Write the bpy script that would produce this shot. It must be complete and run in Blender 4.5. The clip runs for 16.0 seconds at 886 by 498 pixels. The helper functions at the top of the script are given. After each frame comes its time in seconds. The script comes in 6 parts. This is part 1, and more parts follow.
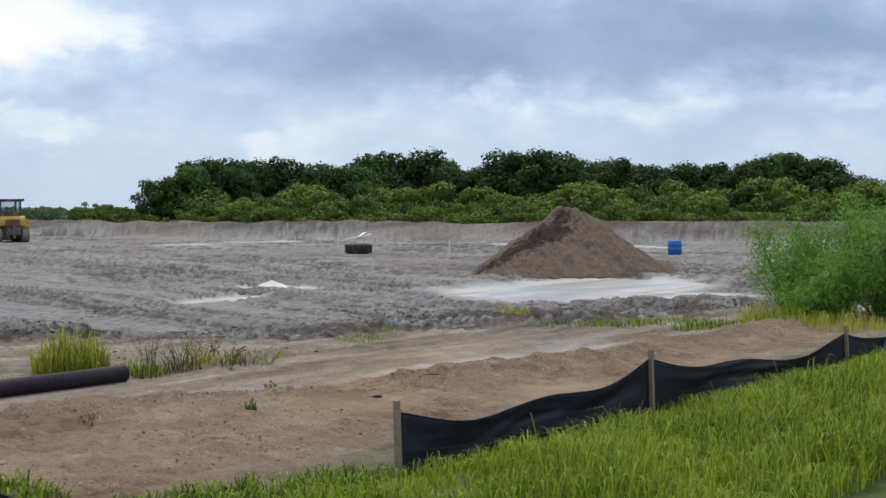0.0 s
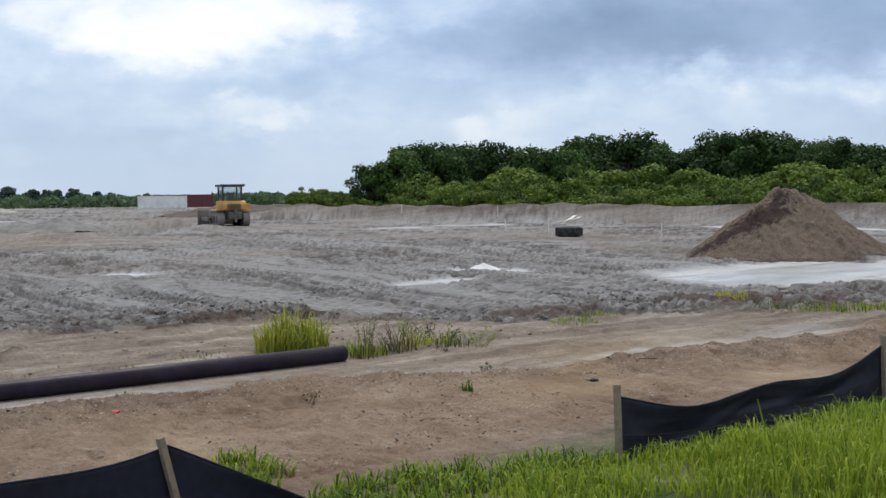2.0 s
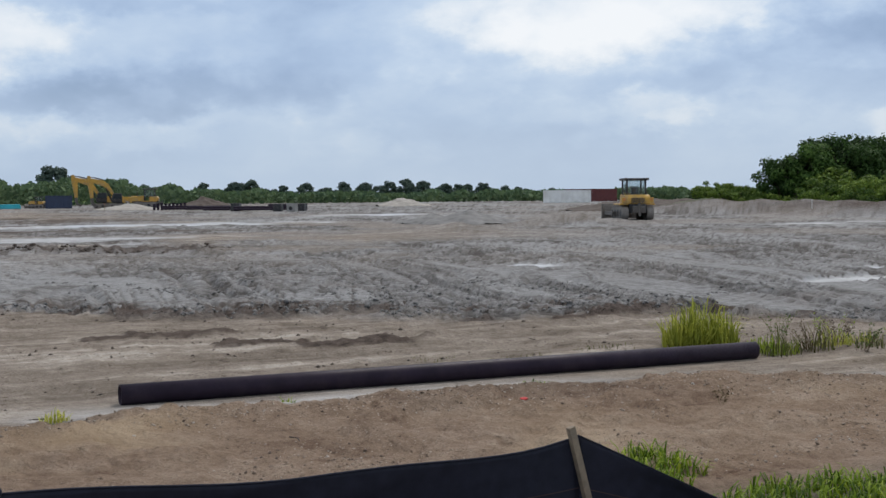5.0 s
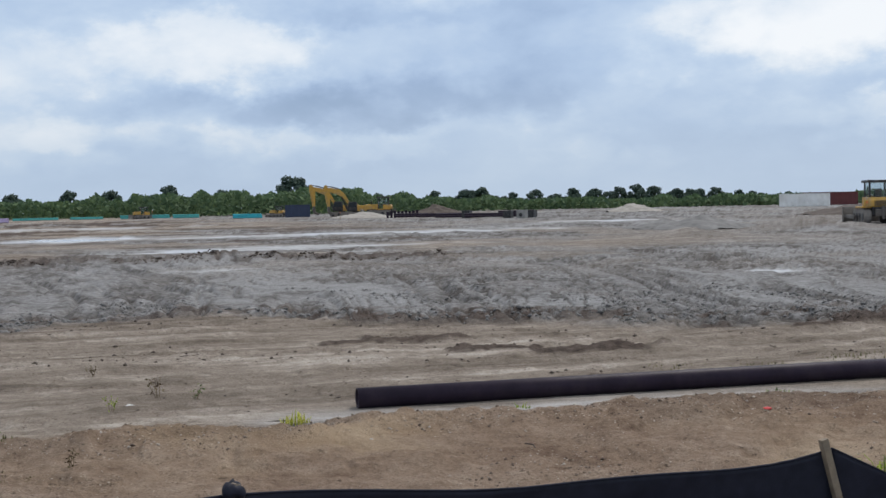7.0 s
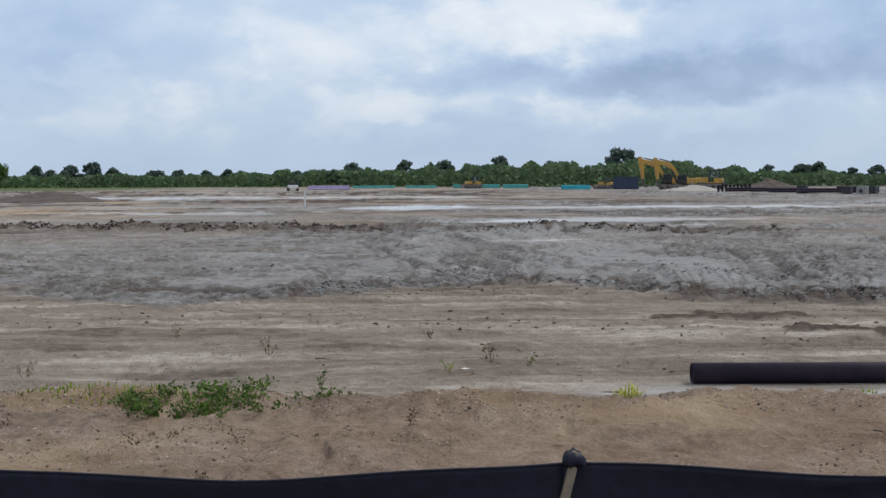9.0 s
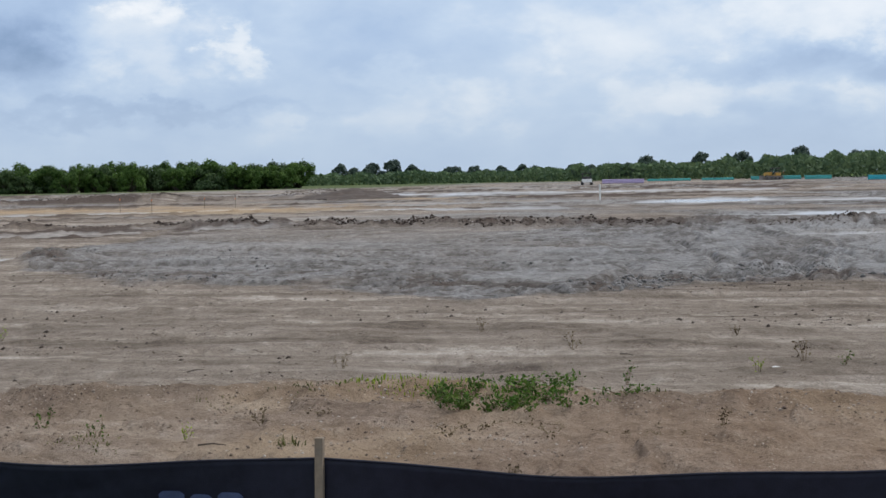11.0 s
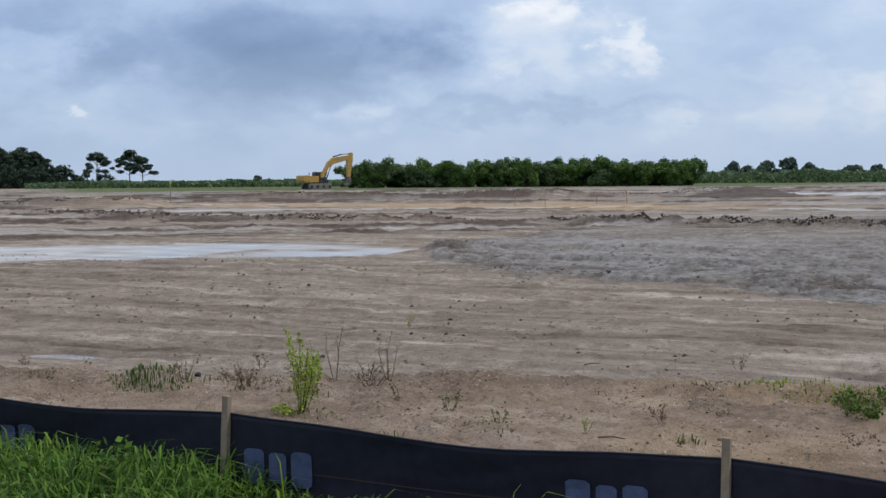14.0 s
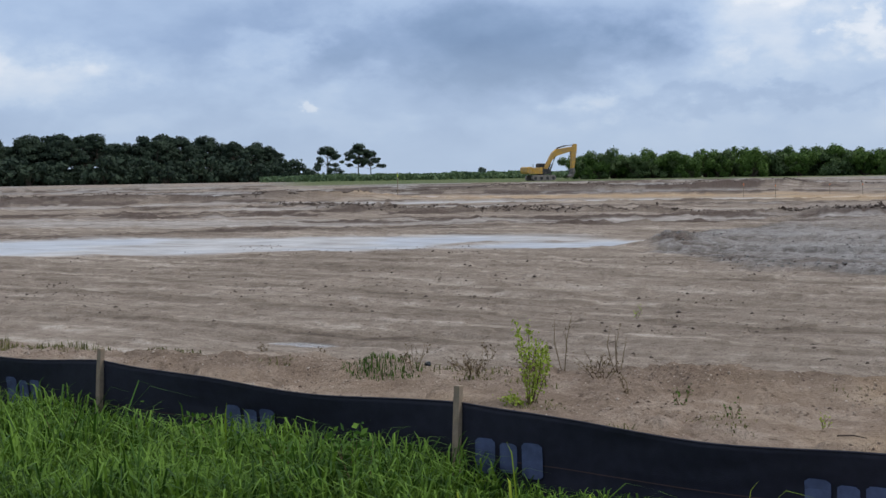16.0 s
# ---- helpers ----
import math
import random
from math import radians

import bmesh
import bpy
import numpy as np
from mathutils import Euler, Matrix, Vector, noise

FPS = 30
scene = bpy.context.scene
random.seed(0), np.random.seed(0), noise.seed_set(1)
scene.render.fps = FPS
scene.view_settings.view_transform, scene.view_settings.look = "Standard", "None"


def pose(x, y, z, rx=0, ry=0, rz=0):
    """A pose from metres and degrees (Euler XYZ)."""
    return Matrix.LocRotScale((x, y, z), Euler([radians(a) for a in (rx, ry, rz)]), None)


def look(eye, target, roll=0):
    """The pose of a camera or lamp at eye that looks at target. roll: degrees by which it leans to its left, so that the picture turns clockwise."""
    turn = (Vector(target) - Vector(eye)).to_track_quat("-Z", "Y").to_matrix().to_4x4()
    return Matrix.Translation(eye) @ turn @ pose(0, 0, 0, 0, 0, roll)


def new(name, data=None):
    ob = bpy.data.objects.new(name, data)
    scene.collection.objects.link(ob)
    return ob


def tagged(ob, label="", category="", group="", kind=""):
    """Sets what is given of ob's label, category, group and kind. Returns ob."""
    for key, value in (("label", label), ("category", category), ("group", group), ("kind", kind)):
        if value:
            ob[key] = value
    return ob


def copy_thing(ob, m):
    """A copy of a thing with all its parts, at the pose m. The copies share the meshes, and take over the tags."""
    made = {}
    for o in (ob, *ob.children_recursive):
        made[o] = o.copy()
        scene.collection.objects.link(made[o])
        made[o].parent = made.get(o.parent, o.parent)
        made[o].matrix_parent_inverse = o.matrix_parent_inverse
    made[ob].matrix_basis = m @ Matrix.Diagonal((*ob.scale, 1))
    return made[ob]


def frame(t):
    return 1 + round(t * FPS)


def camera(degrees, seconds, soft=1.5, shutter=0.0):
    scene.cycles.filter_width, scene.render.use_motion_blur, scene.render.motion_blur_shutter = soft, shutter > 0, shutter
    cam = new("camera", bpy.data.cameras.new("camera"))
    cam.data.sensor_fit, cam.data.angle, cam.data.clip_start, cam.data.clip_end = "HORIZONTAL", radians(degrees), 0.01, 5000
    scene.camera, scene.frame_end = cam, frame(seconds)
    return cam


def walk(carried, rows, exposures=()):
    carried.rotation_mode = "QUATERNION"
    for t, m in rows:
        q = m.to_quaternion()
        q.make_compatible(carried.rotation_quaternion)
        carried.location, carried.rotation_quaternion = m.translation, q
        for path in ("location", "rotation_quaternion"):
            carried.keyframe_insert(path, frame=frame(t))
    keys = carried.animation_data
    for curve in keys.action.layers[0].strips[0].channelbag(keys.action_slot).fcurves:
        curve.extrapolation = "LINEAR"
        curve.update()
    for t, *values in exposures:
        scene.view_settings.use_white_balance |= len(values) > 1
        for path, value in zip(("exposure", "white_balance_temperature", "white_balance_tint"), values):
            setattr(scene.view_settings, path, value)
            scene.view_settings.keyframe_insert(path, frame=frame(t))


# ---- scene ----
# ---- camera ----
cam = camera(37.2, 16.0, soft=1.5)
# seconds, x, y, z, heading, tilt, lean
ROWS = [
    (0, -0.488, 0.000, 2.031, -143.725, -1.693, -0.384),
    (0.5, -0.490, 0.024, 2.031, -141.403, -1.880, -0.677),
    (1, -0.444, -0.023, 2.025, -139.369, -2.114, -0.962),
    (1.5, -0.404, -0.032, 2.019, -137.333, -2.424, -1.127),
    (2, -0.354, -0.046, 2.012, -134.639, -2.332, -0.723),
    (2.5, -0.301, -0.051, 2.009, -131.097, -1.792, -0.502),
    (3, -0.251, -0.060, 2.004, -127.546, -1.241, -0.392),
    (3.5, -0.218, -0.081, 1.995, -125.150, -1.194, -0.680),
    (4, -0.133, -0.119, 1.980, -122.540, -1.741, -0.933),
    (4.2, -0.128, -0.130, 1.975, -121.406, -1.872, -0.762),
    (6.3, 0.096, -0.212, 1.927, -111.032, -2.229, -0.779),
    (6.5, 0.098, -0.207, 1.927, -110.030, -2.035, -0.739),
    (7, 0.109, -0.196, 1.927, -107.278, -1.941, -1.179),
    (7.5, 0.160, -0.173, 1.920, -103.812, -1.866, -0.432),
    (8, 0.160, -0.156, 1.916, -100.290, -2.200, -1.023),
    (8.5, 0.218, -0.135, 1.907, -96.576, -2.756, -1.186),
    (9, 0.224, -0.123, 1.907, -93.112, -2.986, -0.260),
    (9.2, 0.212, -0.112, 1.909, -91.863, -3.163, -0.475),
    (11.3, 0.272, -0.011, 1.915, -78.212, -3.072, -0.859),
    (11.5, 0.276, -0.014, 1.913, -76.729, -3.098, -0.718),
    (12, 0.234, -0.008, 1.925, -73.284, -3.044, -1.109),
    (12.5, 0.233, 0.022, 1.919, -70.430, -2.670, -0.462),
    (13, 0.236, 0.045, 1.916, -67.218, -2.978, -1.001),
    (13.5, 0.201, 0.046, 1.916, -65.453, -2.974, -0.918),
    (14, 0.181, 0.073, 1.918, -63.549, -3.018, -0.455),
    (14.5, 0.175, 0.100, 1.917, -60.564, -3.273, -0.555),
    (15, 0.180, 0.110, 1.917, -57.650, -3.315, -1.089),
    (15.5, 0.172, 0.116, 1.916, -55.277, -3.241, -0.892),
    (16, 0.173, 0.115, 1.917, -53.825, -3.271, -0.931),
]
walk(cam, [(t, pose(x, y, z, 90 + tilt, 0, turn) @ pose(0, 0, 0, 0, 0, lean)) for t, x, y, z, turn, tilt, lean in ROWS],
     exposures=[(0, 0.12, 6480, 10), (2, 0.12, 6450, 10), (3.5, -0.08, 6420, 10), (7, -0.05, 6350, 10), (9, -0.06, 6320, 10), (12.5, -0.02, 6280, 11), (14.5, -0.06, 6250, 12), (16, -0.08, 6250, 12)])

# ---- world and sun ----
SUN_TURN, SUN_HIGH = -48.0, 52.0      # compass turn of the sun from +x, elevation


def build_world():
    w = bpy.data.worlds.new("world")
    scene.world = w
    w.use_nodes = True
    n, l = w.node_tree.nodes, w.node_tree.links
    n.clear()
    out = n.new("ShaderNodeOutputWorld")
    bg_sky, bg_cloud = n.new("ShaderNodeBackground"), n.new("ShaderNodeBackground")
    mixs = n.new("ShaderNodeMixShader")
    sky = n.new("ShaderNodeTexSky")
    sky.sky_type, sky.sun_disc = "NISHITA", False
    sky.sun_elevation, sky.sun_rotation = radians(SUN_HIGH), radians(90 - SUN_TURN)
    sky.dust_density = 2.0
    l.new(sky.outputs[0], bg_sky.inputs[0])
    bg_sky.inputs[1].default_value = 0.12
    co = n.new("ShaderNodeTexCoord")

    def math_(op, a, b=None, c=None):
        m = n.new("ShaderNodeMath")
        m.operation = op
        for i, v in enumerate((a, b, c)):
            if v is None:
                continue
            if isinstance(v, (int, float)):
                m.inputs[i].default_value = v
            else:
                l.new(v, m.inputs[i])
        return m.outputs[0]

    def ramp(v, stops):
        r = n.new("ShaderNodeValToRGB")
        while len(r.color_ramp.elements) < len(stops):
            r.color_ramp.elements.new(0.5)
        for e, (p, c) in zip(r.color_ramp.elements, stops):
            e.position, e.color = p, (*c, 1) if len(c) == 3 else c
        l.new(v, r.inputs[0])
        return r.outputs[0]

    sep = n.new("ShaderNodeSeparateXYZ")
    l.new(co.outputs["Generated"], sep.inputs[0])
    turn = math_("MULTIPLY", math_("ARCTAN2", math_("MULTIPLY", sep.outputs[0], -1.0), sep.outputs[1]), 180 / math.pi)
    high = math_("MULTIPLY", math_("ARCSINE", sep.outputs[2]), 180 / math.pi)

    def cloud_noise(scale, detail, rough, offset, squeeze, warp=0.0):
        mp = n.new("ShaderNodeMapping")
        mp.inputs["Location"].default_value = offset
        mp.inputs["Scale"].default_value = (1, 1, squeeze)
        l.new(co.outputs["Generated"], mp.inputs[0])
        t = n.new("ShaderNodeTexNoise")
        t.inputs["Scale"].default_value, t.inputs["Detail"].default_value = scale, detail
        t.inputs["Roughness"].default_value, t.inputs["Distortion"].default_value = rough, warp
        l.new(mp.outputs[0], t.inputs[0])
        return t.outputs[0]

    sheet = cloud_noise(3.6, 3, 0.45, (3.1, 1.7, 0.2), 2.6, 0.2)
    heap = cloud_noise(10.0, 7, 0.52, (0.4, 2.2, 0.7), 2.0, 0.15)
    wisp = cloud_noise(26.0, 5, 0.55, (5.4, 1.2, 0.3), 2.2, 0.1)
    # billowed edges: the banks' outlines wander with two noises
    swirl = cloud_noise(11.0, 7, 0.6, (7.7, 0.3, 2.9), 1.8, 0.0)
    lift = cloud_noise(13.0, 7, 0.6, (1.9, 6.1, 4.4), 1.8, 0.0)
    turn_w = math_("ADD", turn, math_("MULTIPLY", math_("SUBTRACT", swirl, 0.5), 13.0))
    high_w = math_("ADD", high, math_("MULTIPLY", math_("SUBTRACT", lift, 0.5), 4.6))

    def bank(at, up, wide, tall, amount):
        u = math_("POWER", math_("ABSOLUTE", math_("DIVIDE", math_("SUBTRACT", turn_w, at), wide)), 2.0)
        v = math_("POWER", math_("ABSOLUTE", math_("DIVIDE", math_("SUBTRACT", high_w, up), tall)), 2.0)
        d = math_("POWER", math_("ADD", u, v), 1.6)
        return math_("MULTIPLY", math_("POWER", 2.718, math_("MULTIPLY", d, -1.0)), amount)

    tone = math_("ADD", math_("ADD", math_("MULTIPLY", sheet, 0.20), 0.315), math_("ADD", math_("MULTIPLY", heap, 0.16), math_("MULTIPLY", wisp, 0.07)))
    # white masses and slate undersides: turn, height, half sizes, strength
    masses = ((-124.5, 7.6, 7.0, 1.9, 0.16), (-98, 7.0, 5.0, 1.6, 0.11), (-91, 6.0, 6, 2.0, 0.05), (-108.5, 9.2, 3, 0.9, 0.07), (-66.5, 5.6, 4.2, 2.0, 0.10), (-68, 7.2, 1.4, 0.7, 0.09), (-71.8, 5.8, 0.9, 1.3, 0.08),
              (-82, 5.5, 8, 3, 0.03), (-46.5, 5.4, 2.6, 0.9, 0.09), (-36.5, 4.0, 3.5, 1.2, 0.10), (-151, 7.4, 15, 2.2, -0.125), (-158, 6.8, 7, 1.4, -0.04), (-139, 6.2, 9, 1.8, -0.07), (-107, 8.6, 6, 0.9, -0.05),
              (-101, 4.5, 9, 0.9, -0.05), (-107, 4.6, 7, 1.2, -0.04), (-54.5, 5.3, 9.5, 2.0, -0.13), (-68, 2.95, 6, 0.35, -0.06), (-112, 5.5, 6, 1.5, -0.02))
    # the low belt of small heaped clouds
    belt_heaps = ((-145.5, 5.2, 1.6, 0.7, 0.09), (-152.5, 4.3, 3, 0.7, 0.07), (-160.5, 4.5, 2.6, 0.6, 0.07), (-128, 3.4, 3, 0.7, 0.05), (-136, 3.0, 5, 0.8, 0.05), (-124.5, 3.5, 6, 0.8, 0.05),
                  (-104, 2.9, 6, 0.7, 0.07), (-92, 3.3, 4, 0.7, 0.06), (-61, 3.0, 1.6, 0.6, 0.09), (-46.6, 2.8, 0.7, 0.45, 0.1))
    for row in masses + belt_heaps:
        tone = math_("ADD", tone, bank(*row))
    puff = cloud_noise(15.0, 5, 0.5, (2.7, 0.9, 1.3), 1.9, 0.1)
    puff = ramp(puff, [(0.5, (0.0,) * 3), (0.62, (1.0,) * 3)])
    belt = ramp(sep.outputs[2], [(0.015, (0.0,) * 3), (0.035, (1.0,) * 3), (0.085, (1.0,) * 3), (0.12, (0.15,) * 3)])
    tone = math_("ADD", tone, math_("MULTIPLY", math_("MULTIPLY", puff, belt), 0.045))
    col = ramp(tone, [(0.30, (0.17, 0.26, 0.42)), (0.40, (0.255, 0.365, 0.55)), (0.47, (0.345, 0.465, 0.67)), (0.53, (0.45, 0.58, 0.78)), (0.585, (0.57, 0.69, 0.85)), (0.63, (0.76, 0.83, 0.91)), (0.70, (0.95, 0.97, 0.99))])
    haze = n.new("ShaderNodeMix")
    haze.data_type = "RGBA"
    l.new(ramp(sep.outputs[2], [(0.0, (0.75,) * 3), (0.10, (0.0,) * 3)]), haze.inputs[0])
    l.new(col, haze.inputs[6])
    haze.inputs[7].default_value = (0.52, 0.63, 0.76, 1)
    grey = n.new("ShaderNodeMix")
    grey.data_type = "RGBA"
    l.new(ramp(sep.outputs[2], [(0.2, (0.0,) * 3), (0.6, (0.85,) * 3)]), grey.inputs[0])
    l.new(haze.outputs[2], grey.inputs[6])
    grey.inputs[7].default_value = (0.58, 0.60, 0.62, 1)
    l.new(grey.outputs[2], bg_cloud.inputs[0])
    # an overcast sky is brighter overhead than low down
    l.new(math_("ADD", 1.0, math_("MULTIPLY", ramp(sep.outputs[2], [(0.2, (0.0,) * 3), (0.85, (1.0,) * 3)]), 0.45)), bg_cloud.inputs[1])
    mixs.inputs[0].default_value = 0.93
    l.new(bg_sky.outputs[0], mixs.inputs[1]), l.new(bg_cloud.outputs[0], mixs.inputs[2])
    l.new(mixs.outputs[0], out.inputs[0])


build_world()
sun = new("sun", bpy.data.lights.new("sun", "SUN"))
sun.data.energy, sun.data.angle, sun.data.color = 1.9, radians(12), (1.0, 0.94, 0.87)
away = Vector((math.cos(radians(SUN_TURN)) * math.cos(radians(SUN_HIGH)), math.sin(radians(SUN_TURN)) * math.cos(radians(SUN_HIGH)), math.sin(radians(SUN_HIGH))))
sun.matrix_basis = look(away * 50, (0, 0, 0))


# ---- small tools ----
def lattice(ix, iy, seed):
    h = (ix.astype(np.int64) * 374761393 + iy.astype(np.int64) * 668265263 + seed * 1442695041) & 0x7FFFFFFF
    h = ((h ^ (h >> 13)) * 1274126177) & 0x7FFFFFFF
    return ((h ^ (h >> 16)) & 0xFFFF) / 65535.0


def vnoise(x, y, seed=0):
    ix, iy = np.floor(x), np.floor(y)
    fx, fy = x - ix, y - iy
    fx, fy = fx * fx * (3 - 2 * fx), fy * fy * (3 - 2 * fy)
    a, b = lattice(ix, iy, seed), lattice(ix + 1, iy, seed)
    c, d = lattice(ix, iy + 1, seed), lattice(ix + 1, iy + 1, seed)
    return (a + (b - a) * fx) * (1 - fy) + (c + (d - c) * fx) * fy


def fbm(x, y, seed=0, octaves=4):
    v, amp, tot = 0.0, 1.0, 0.0
    for k in range(octaves):
        v = v + amp * vnoise(x * 2 ** k + 17.3 * k, y * 2 ** k - 9.1 * k, seed + k)
        tot += amp
        amp *= 0.5
    return v / tot


def step(a, b, v):
    s = np.clip((v - a) / (b - a), 0, 1)
    return s * s * (3 - 2 * s)


def bump_at(x, y, cx, cy, rx, ry, turn=0.0):
    c, s = math.cos(radians(turn)), math.sin(radians(turn))
    u, v = ((x - cx) * c + (y - cy) * s) / rx, (-(x - cx) * s + (y - cy) * c) / ry
    return np.exp(-(u * u + v * v))


def along(x, y, pts):
    """Distance from a line of points."""
    best = np.full(np.shape(x), 1e9)
    for (ax, ay), (bx, by) in zip(pts[:-1], pts[1:]):
        dx, dy = bx - ax, by - ay
        u = np.clip(((x - ax) * dx + (y - ay) * dy) / (dx * dx + dy * dy), 0, 1)
        best = np.minimum(best, np.hypot(x - ax - u * dx, y - ay - u * dy))
    return best


def mesh_of(name, verts, faces_flat, size, smooth=False):
    """A mesh from arrays: verts (n, 3) and faces of one size, flat."""
    me = bpy.data.meshes.new(name)
    nf = len(faces_flat) // size
    me.vertices.add(len(verts))
    me.vertices.foreach_set("co", np.asarray(verts, dtype=np.float32).ravel())
    me.loops.add(len(faces_flat))
    me.loops.foreach_set("vertex_index", np.asarray(faces_flat, dtype=np.int32))
    me.polygons.add(nf)
    me.polygons.foreach_set("loop_start", np.arange(0, nf * size, size, dtype=np.int32))
    me.polygons.foreach_set("loop_total", np.full(nf, size, dtype=np.int32))
    if smooth:
        me.polygons.foreach_set("use_smooth", np.ones(nf, dtype=bool))
    me.update(calc_edges=True)
    return me


def part(name, bm, material, parent=None, label="", smooth=False):
    me = bpy.data.meshes.new(name)
    bmesh.ops.recalc_face_normals(bm, faces=bm.faces)
    bm.to_mesh(me)
    bm.free()
    if smooth:
        me.shade_smooth()
    me.materials.append(material)
    ob = new(name, me)
    if parent is not None:
        ob.parent = parent
    return tagged(ob, label)


def thing(name, m, label, category, group="", kind=""):
    ob = new(name)
    ob.matrix_basis = m
    return tagged(ob, label, category, group, kind)


def box(bm, x0, x1, y0, y1, z0, z1, bevel=0.0, m=None):
    """A box, its edges rounded where bevel is given."""
    b = bmesh.new()
    bmesh.ops.create_cube(b, size=1)
    bmesh.ops.scale(b, vec=(x1 - x0, y1 - y0, z1 - z0), verts=b.verts)
    bmesh.ops.translate(b, vec=((x0 + x1) / 2, (y0 + y1) / 2, (z0 + z1) / 2), verts=b.verts)
    if bevel:
        bmesh.ops.bevel(b, geom=list(b.edges), offset=bevel, segments=2, affect="EDGES", profile=0.6)
    merge(bm, b, m)


def merge(bm, b, m=None):
    if m is not None:
        bmesh.ops.transform(b, matrix=m, verts=b.verts)
    me = bpy.data.meshes.new("piece")
    b.to_mesh(me)
    b.free()
    bm.from_mesh(me)
    bpy.data.meshes.remove(me)


def rod(bm, a, b, r0, r1=None, sides=10, caps=True):
    """A round rod from a to b."""
    a, b = Vector(a), Vector(b)
    t = bmesh.new()
    bmesh.ops.create_cone(t, cap_ends=caps, segments=sides, radius1=r0, radius2=r0 if r1 is None else r1, depth=(b - a).length)
    merge(bm, t, Matrix.Translation((a + b) / 2) @ (b - a).to_track_quat("Z", "Y").to_matrix().to_4x4())


def prism(bm, outline, y0, y1, bevel=0.0):
    """An outline in x and z, drawn out from y0 to y1."""
    b = bmesh.new()
    vs = [b.verts.new((x, y0, z)) for x, z in outline]
    f = b.faces.new(vs)
    r = bmesh.ops.extrude_face_region(b, geom=[f])
    bmesh.ops.translate(b, vec=(0, y1 - y0, 0), verts=[v for v in r["geom"] if isinstance(v, bmesh.types.BMVert)])
    bmesh.ops.recalc_face_normals(b, faces=b.faces)
    if bevel:
        bmesh.ops.bevel(b, geom=list(b.edges), offset=bevel, segments=1, affect="EDGES")
    merge(bm, b)


# ---- materials ----
class Nodes:
    """Short hand for the nodes of one material."""

    def __init__(self, name):
        self.mat = bpy.data.materials.new(name)
        self.mat.use_nodes = True
        self.n, self.l = self.mat.node_tree.nodes, self.mat.node_tree.links
        self.bsdf = self.n["Principled BSDF"]

    def coord(self, kind="Object"):
        return self.n.new("ShaderNodeTexCoord").outputs[kind]

    def noise(self, scale, detail=4, rough=0.55, vec=None, warp=0.0):
        t = self.n.new("ShaderNodeTexNoise")
        t.inputs["Scale"].default_value, t.inputs["Detail"].default_value = scale, detail
        t.inputs["Roughness"].default_value, t.inputs["Distortion"].default_value = rough, warp
        self.l.new(vec or self.coord(), t.inputs[0])
        return t.outputs[0]

    def stretch(self, scale, vec=None):
        m = self.n.new("ShaderNodeMapping")
        m.inputs["Scale"].default_value = scale
        self.l.new(vec or self.coord(), m.inputs[0])
        return m.outputs[0]

    def ramp(self, v, stops):
        r = self.n.new("ShaderNodeValToRGB")
        while len(r.color_ramp.elements) < len(stops):
            r.color_ramp.elements.new(0.5)
        for e, (p, c) in zip(r.color_ramp.elements, stops):
            c = (c, c, c) if isinstance(c, (int, float)) else c
            e.position, e.color = p, (*c, 1)
        self.l.new(v, r.inputs[0])
        return r.outputs[0]

    def math(self, op, a, b=0.0):
        m = self.n.new("ShaderNodeMath")
        m.operation = op
        for i, v in enumerate((a, b)):
            if isinstance(v, (int, float)):
                m.inputs[i].default_value = v
            else:
                self.l.new(v, m.inputs[i])
        return m.outputs[0]

    def mix(self, f, a, b, blend="MIX"):
        m = self.n.new("ShaderNodeMix")
        m.data_type, m.blend_type = "RGBA", blend
        for i, v in ((0, f), (6, a), (7, b)):
            if isinstance(v, (int, float)):
                m.inputs[i].default_value = v
            elif isinstance(v, tuple):
                m.inputs[i].default_value = (*v, 1)
            else:
                self.l.new(v, m.inputs[i])
        return m.outputs[2]

    def attr(self, name):
        a = self.n.new("ShaderNodeAttribute")
        a.attribute_name = name
        return a.outputs["Fac"]

    def random(self):
        return self.n.new("ShaderNodeObjectInfo").outputs["Random"]

    def island(self):
        return self.n.new("ShaderNodeNewGeometry").outputs["Random Per Island"]

    def set(self, **kw):
        for k, v in kw.items():
            i = self.bsdf.inputs[k.replace("_", " ")]
            if isinstance(v, (int, float)):
                i.default_value = v
            elif isinstance(v, tuple):
                i.default_value = (*v, 1)
            else:
                self.l.new(v, i)
        return self

    def bump(self, height, strength=0.5, distance=0.02):
        b = self.n.new("ShaderNodeBump")
        b.inputs["Strength"].default_value, b.inputs["Distance"].default_value = strength, distance
        self.l.new(height, b.inputs["Height"])
        self.l.new(b.outputs[0], self.bsdf.inputs["Normal"])
        return self


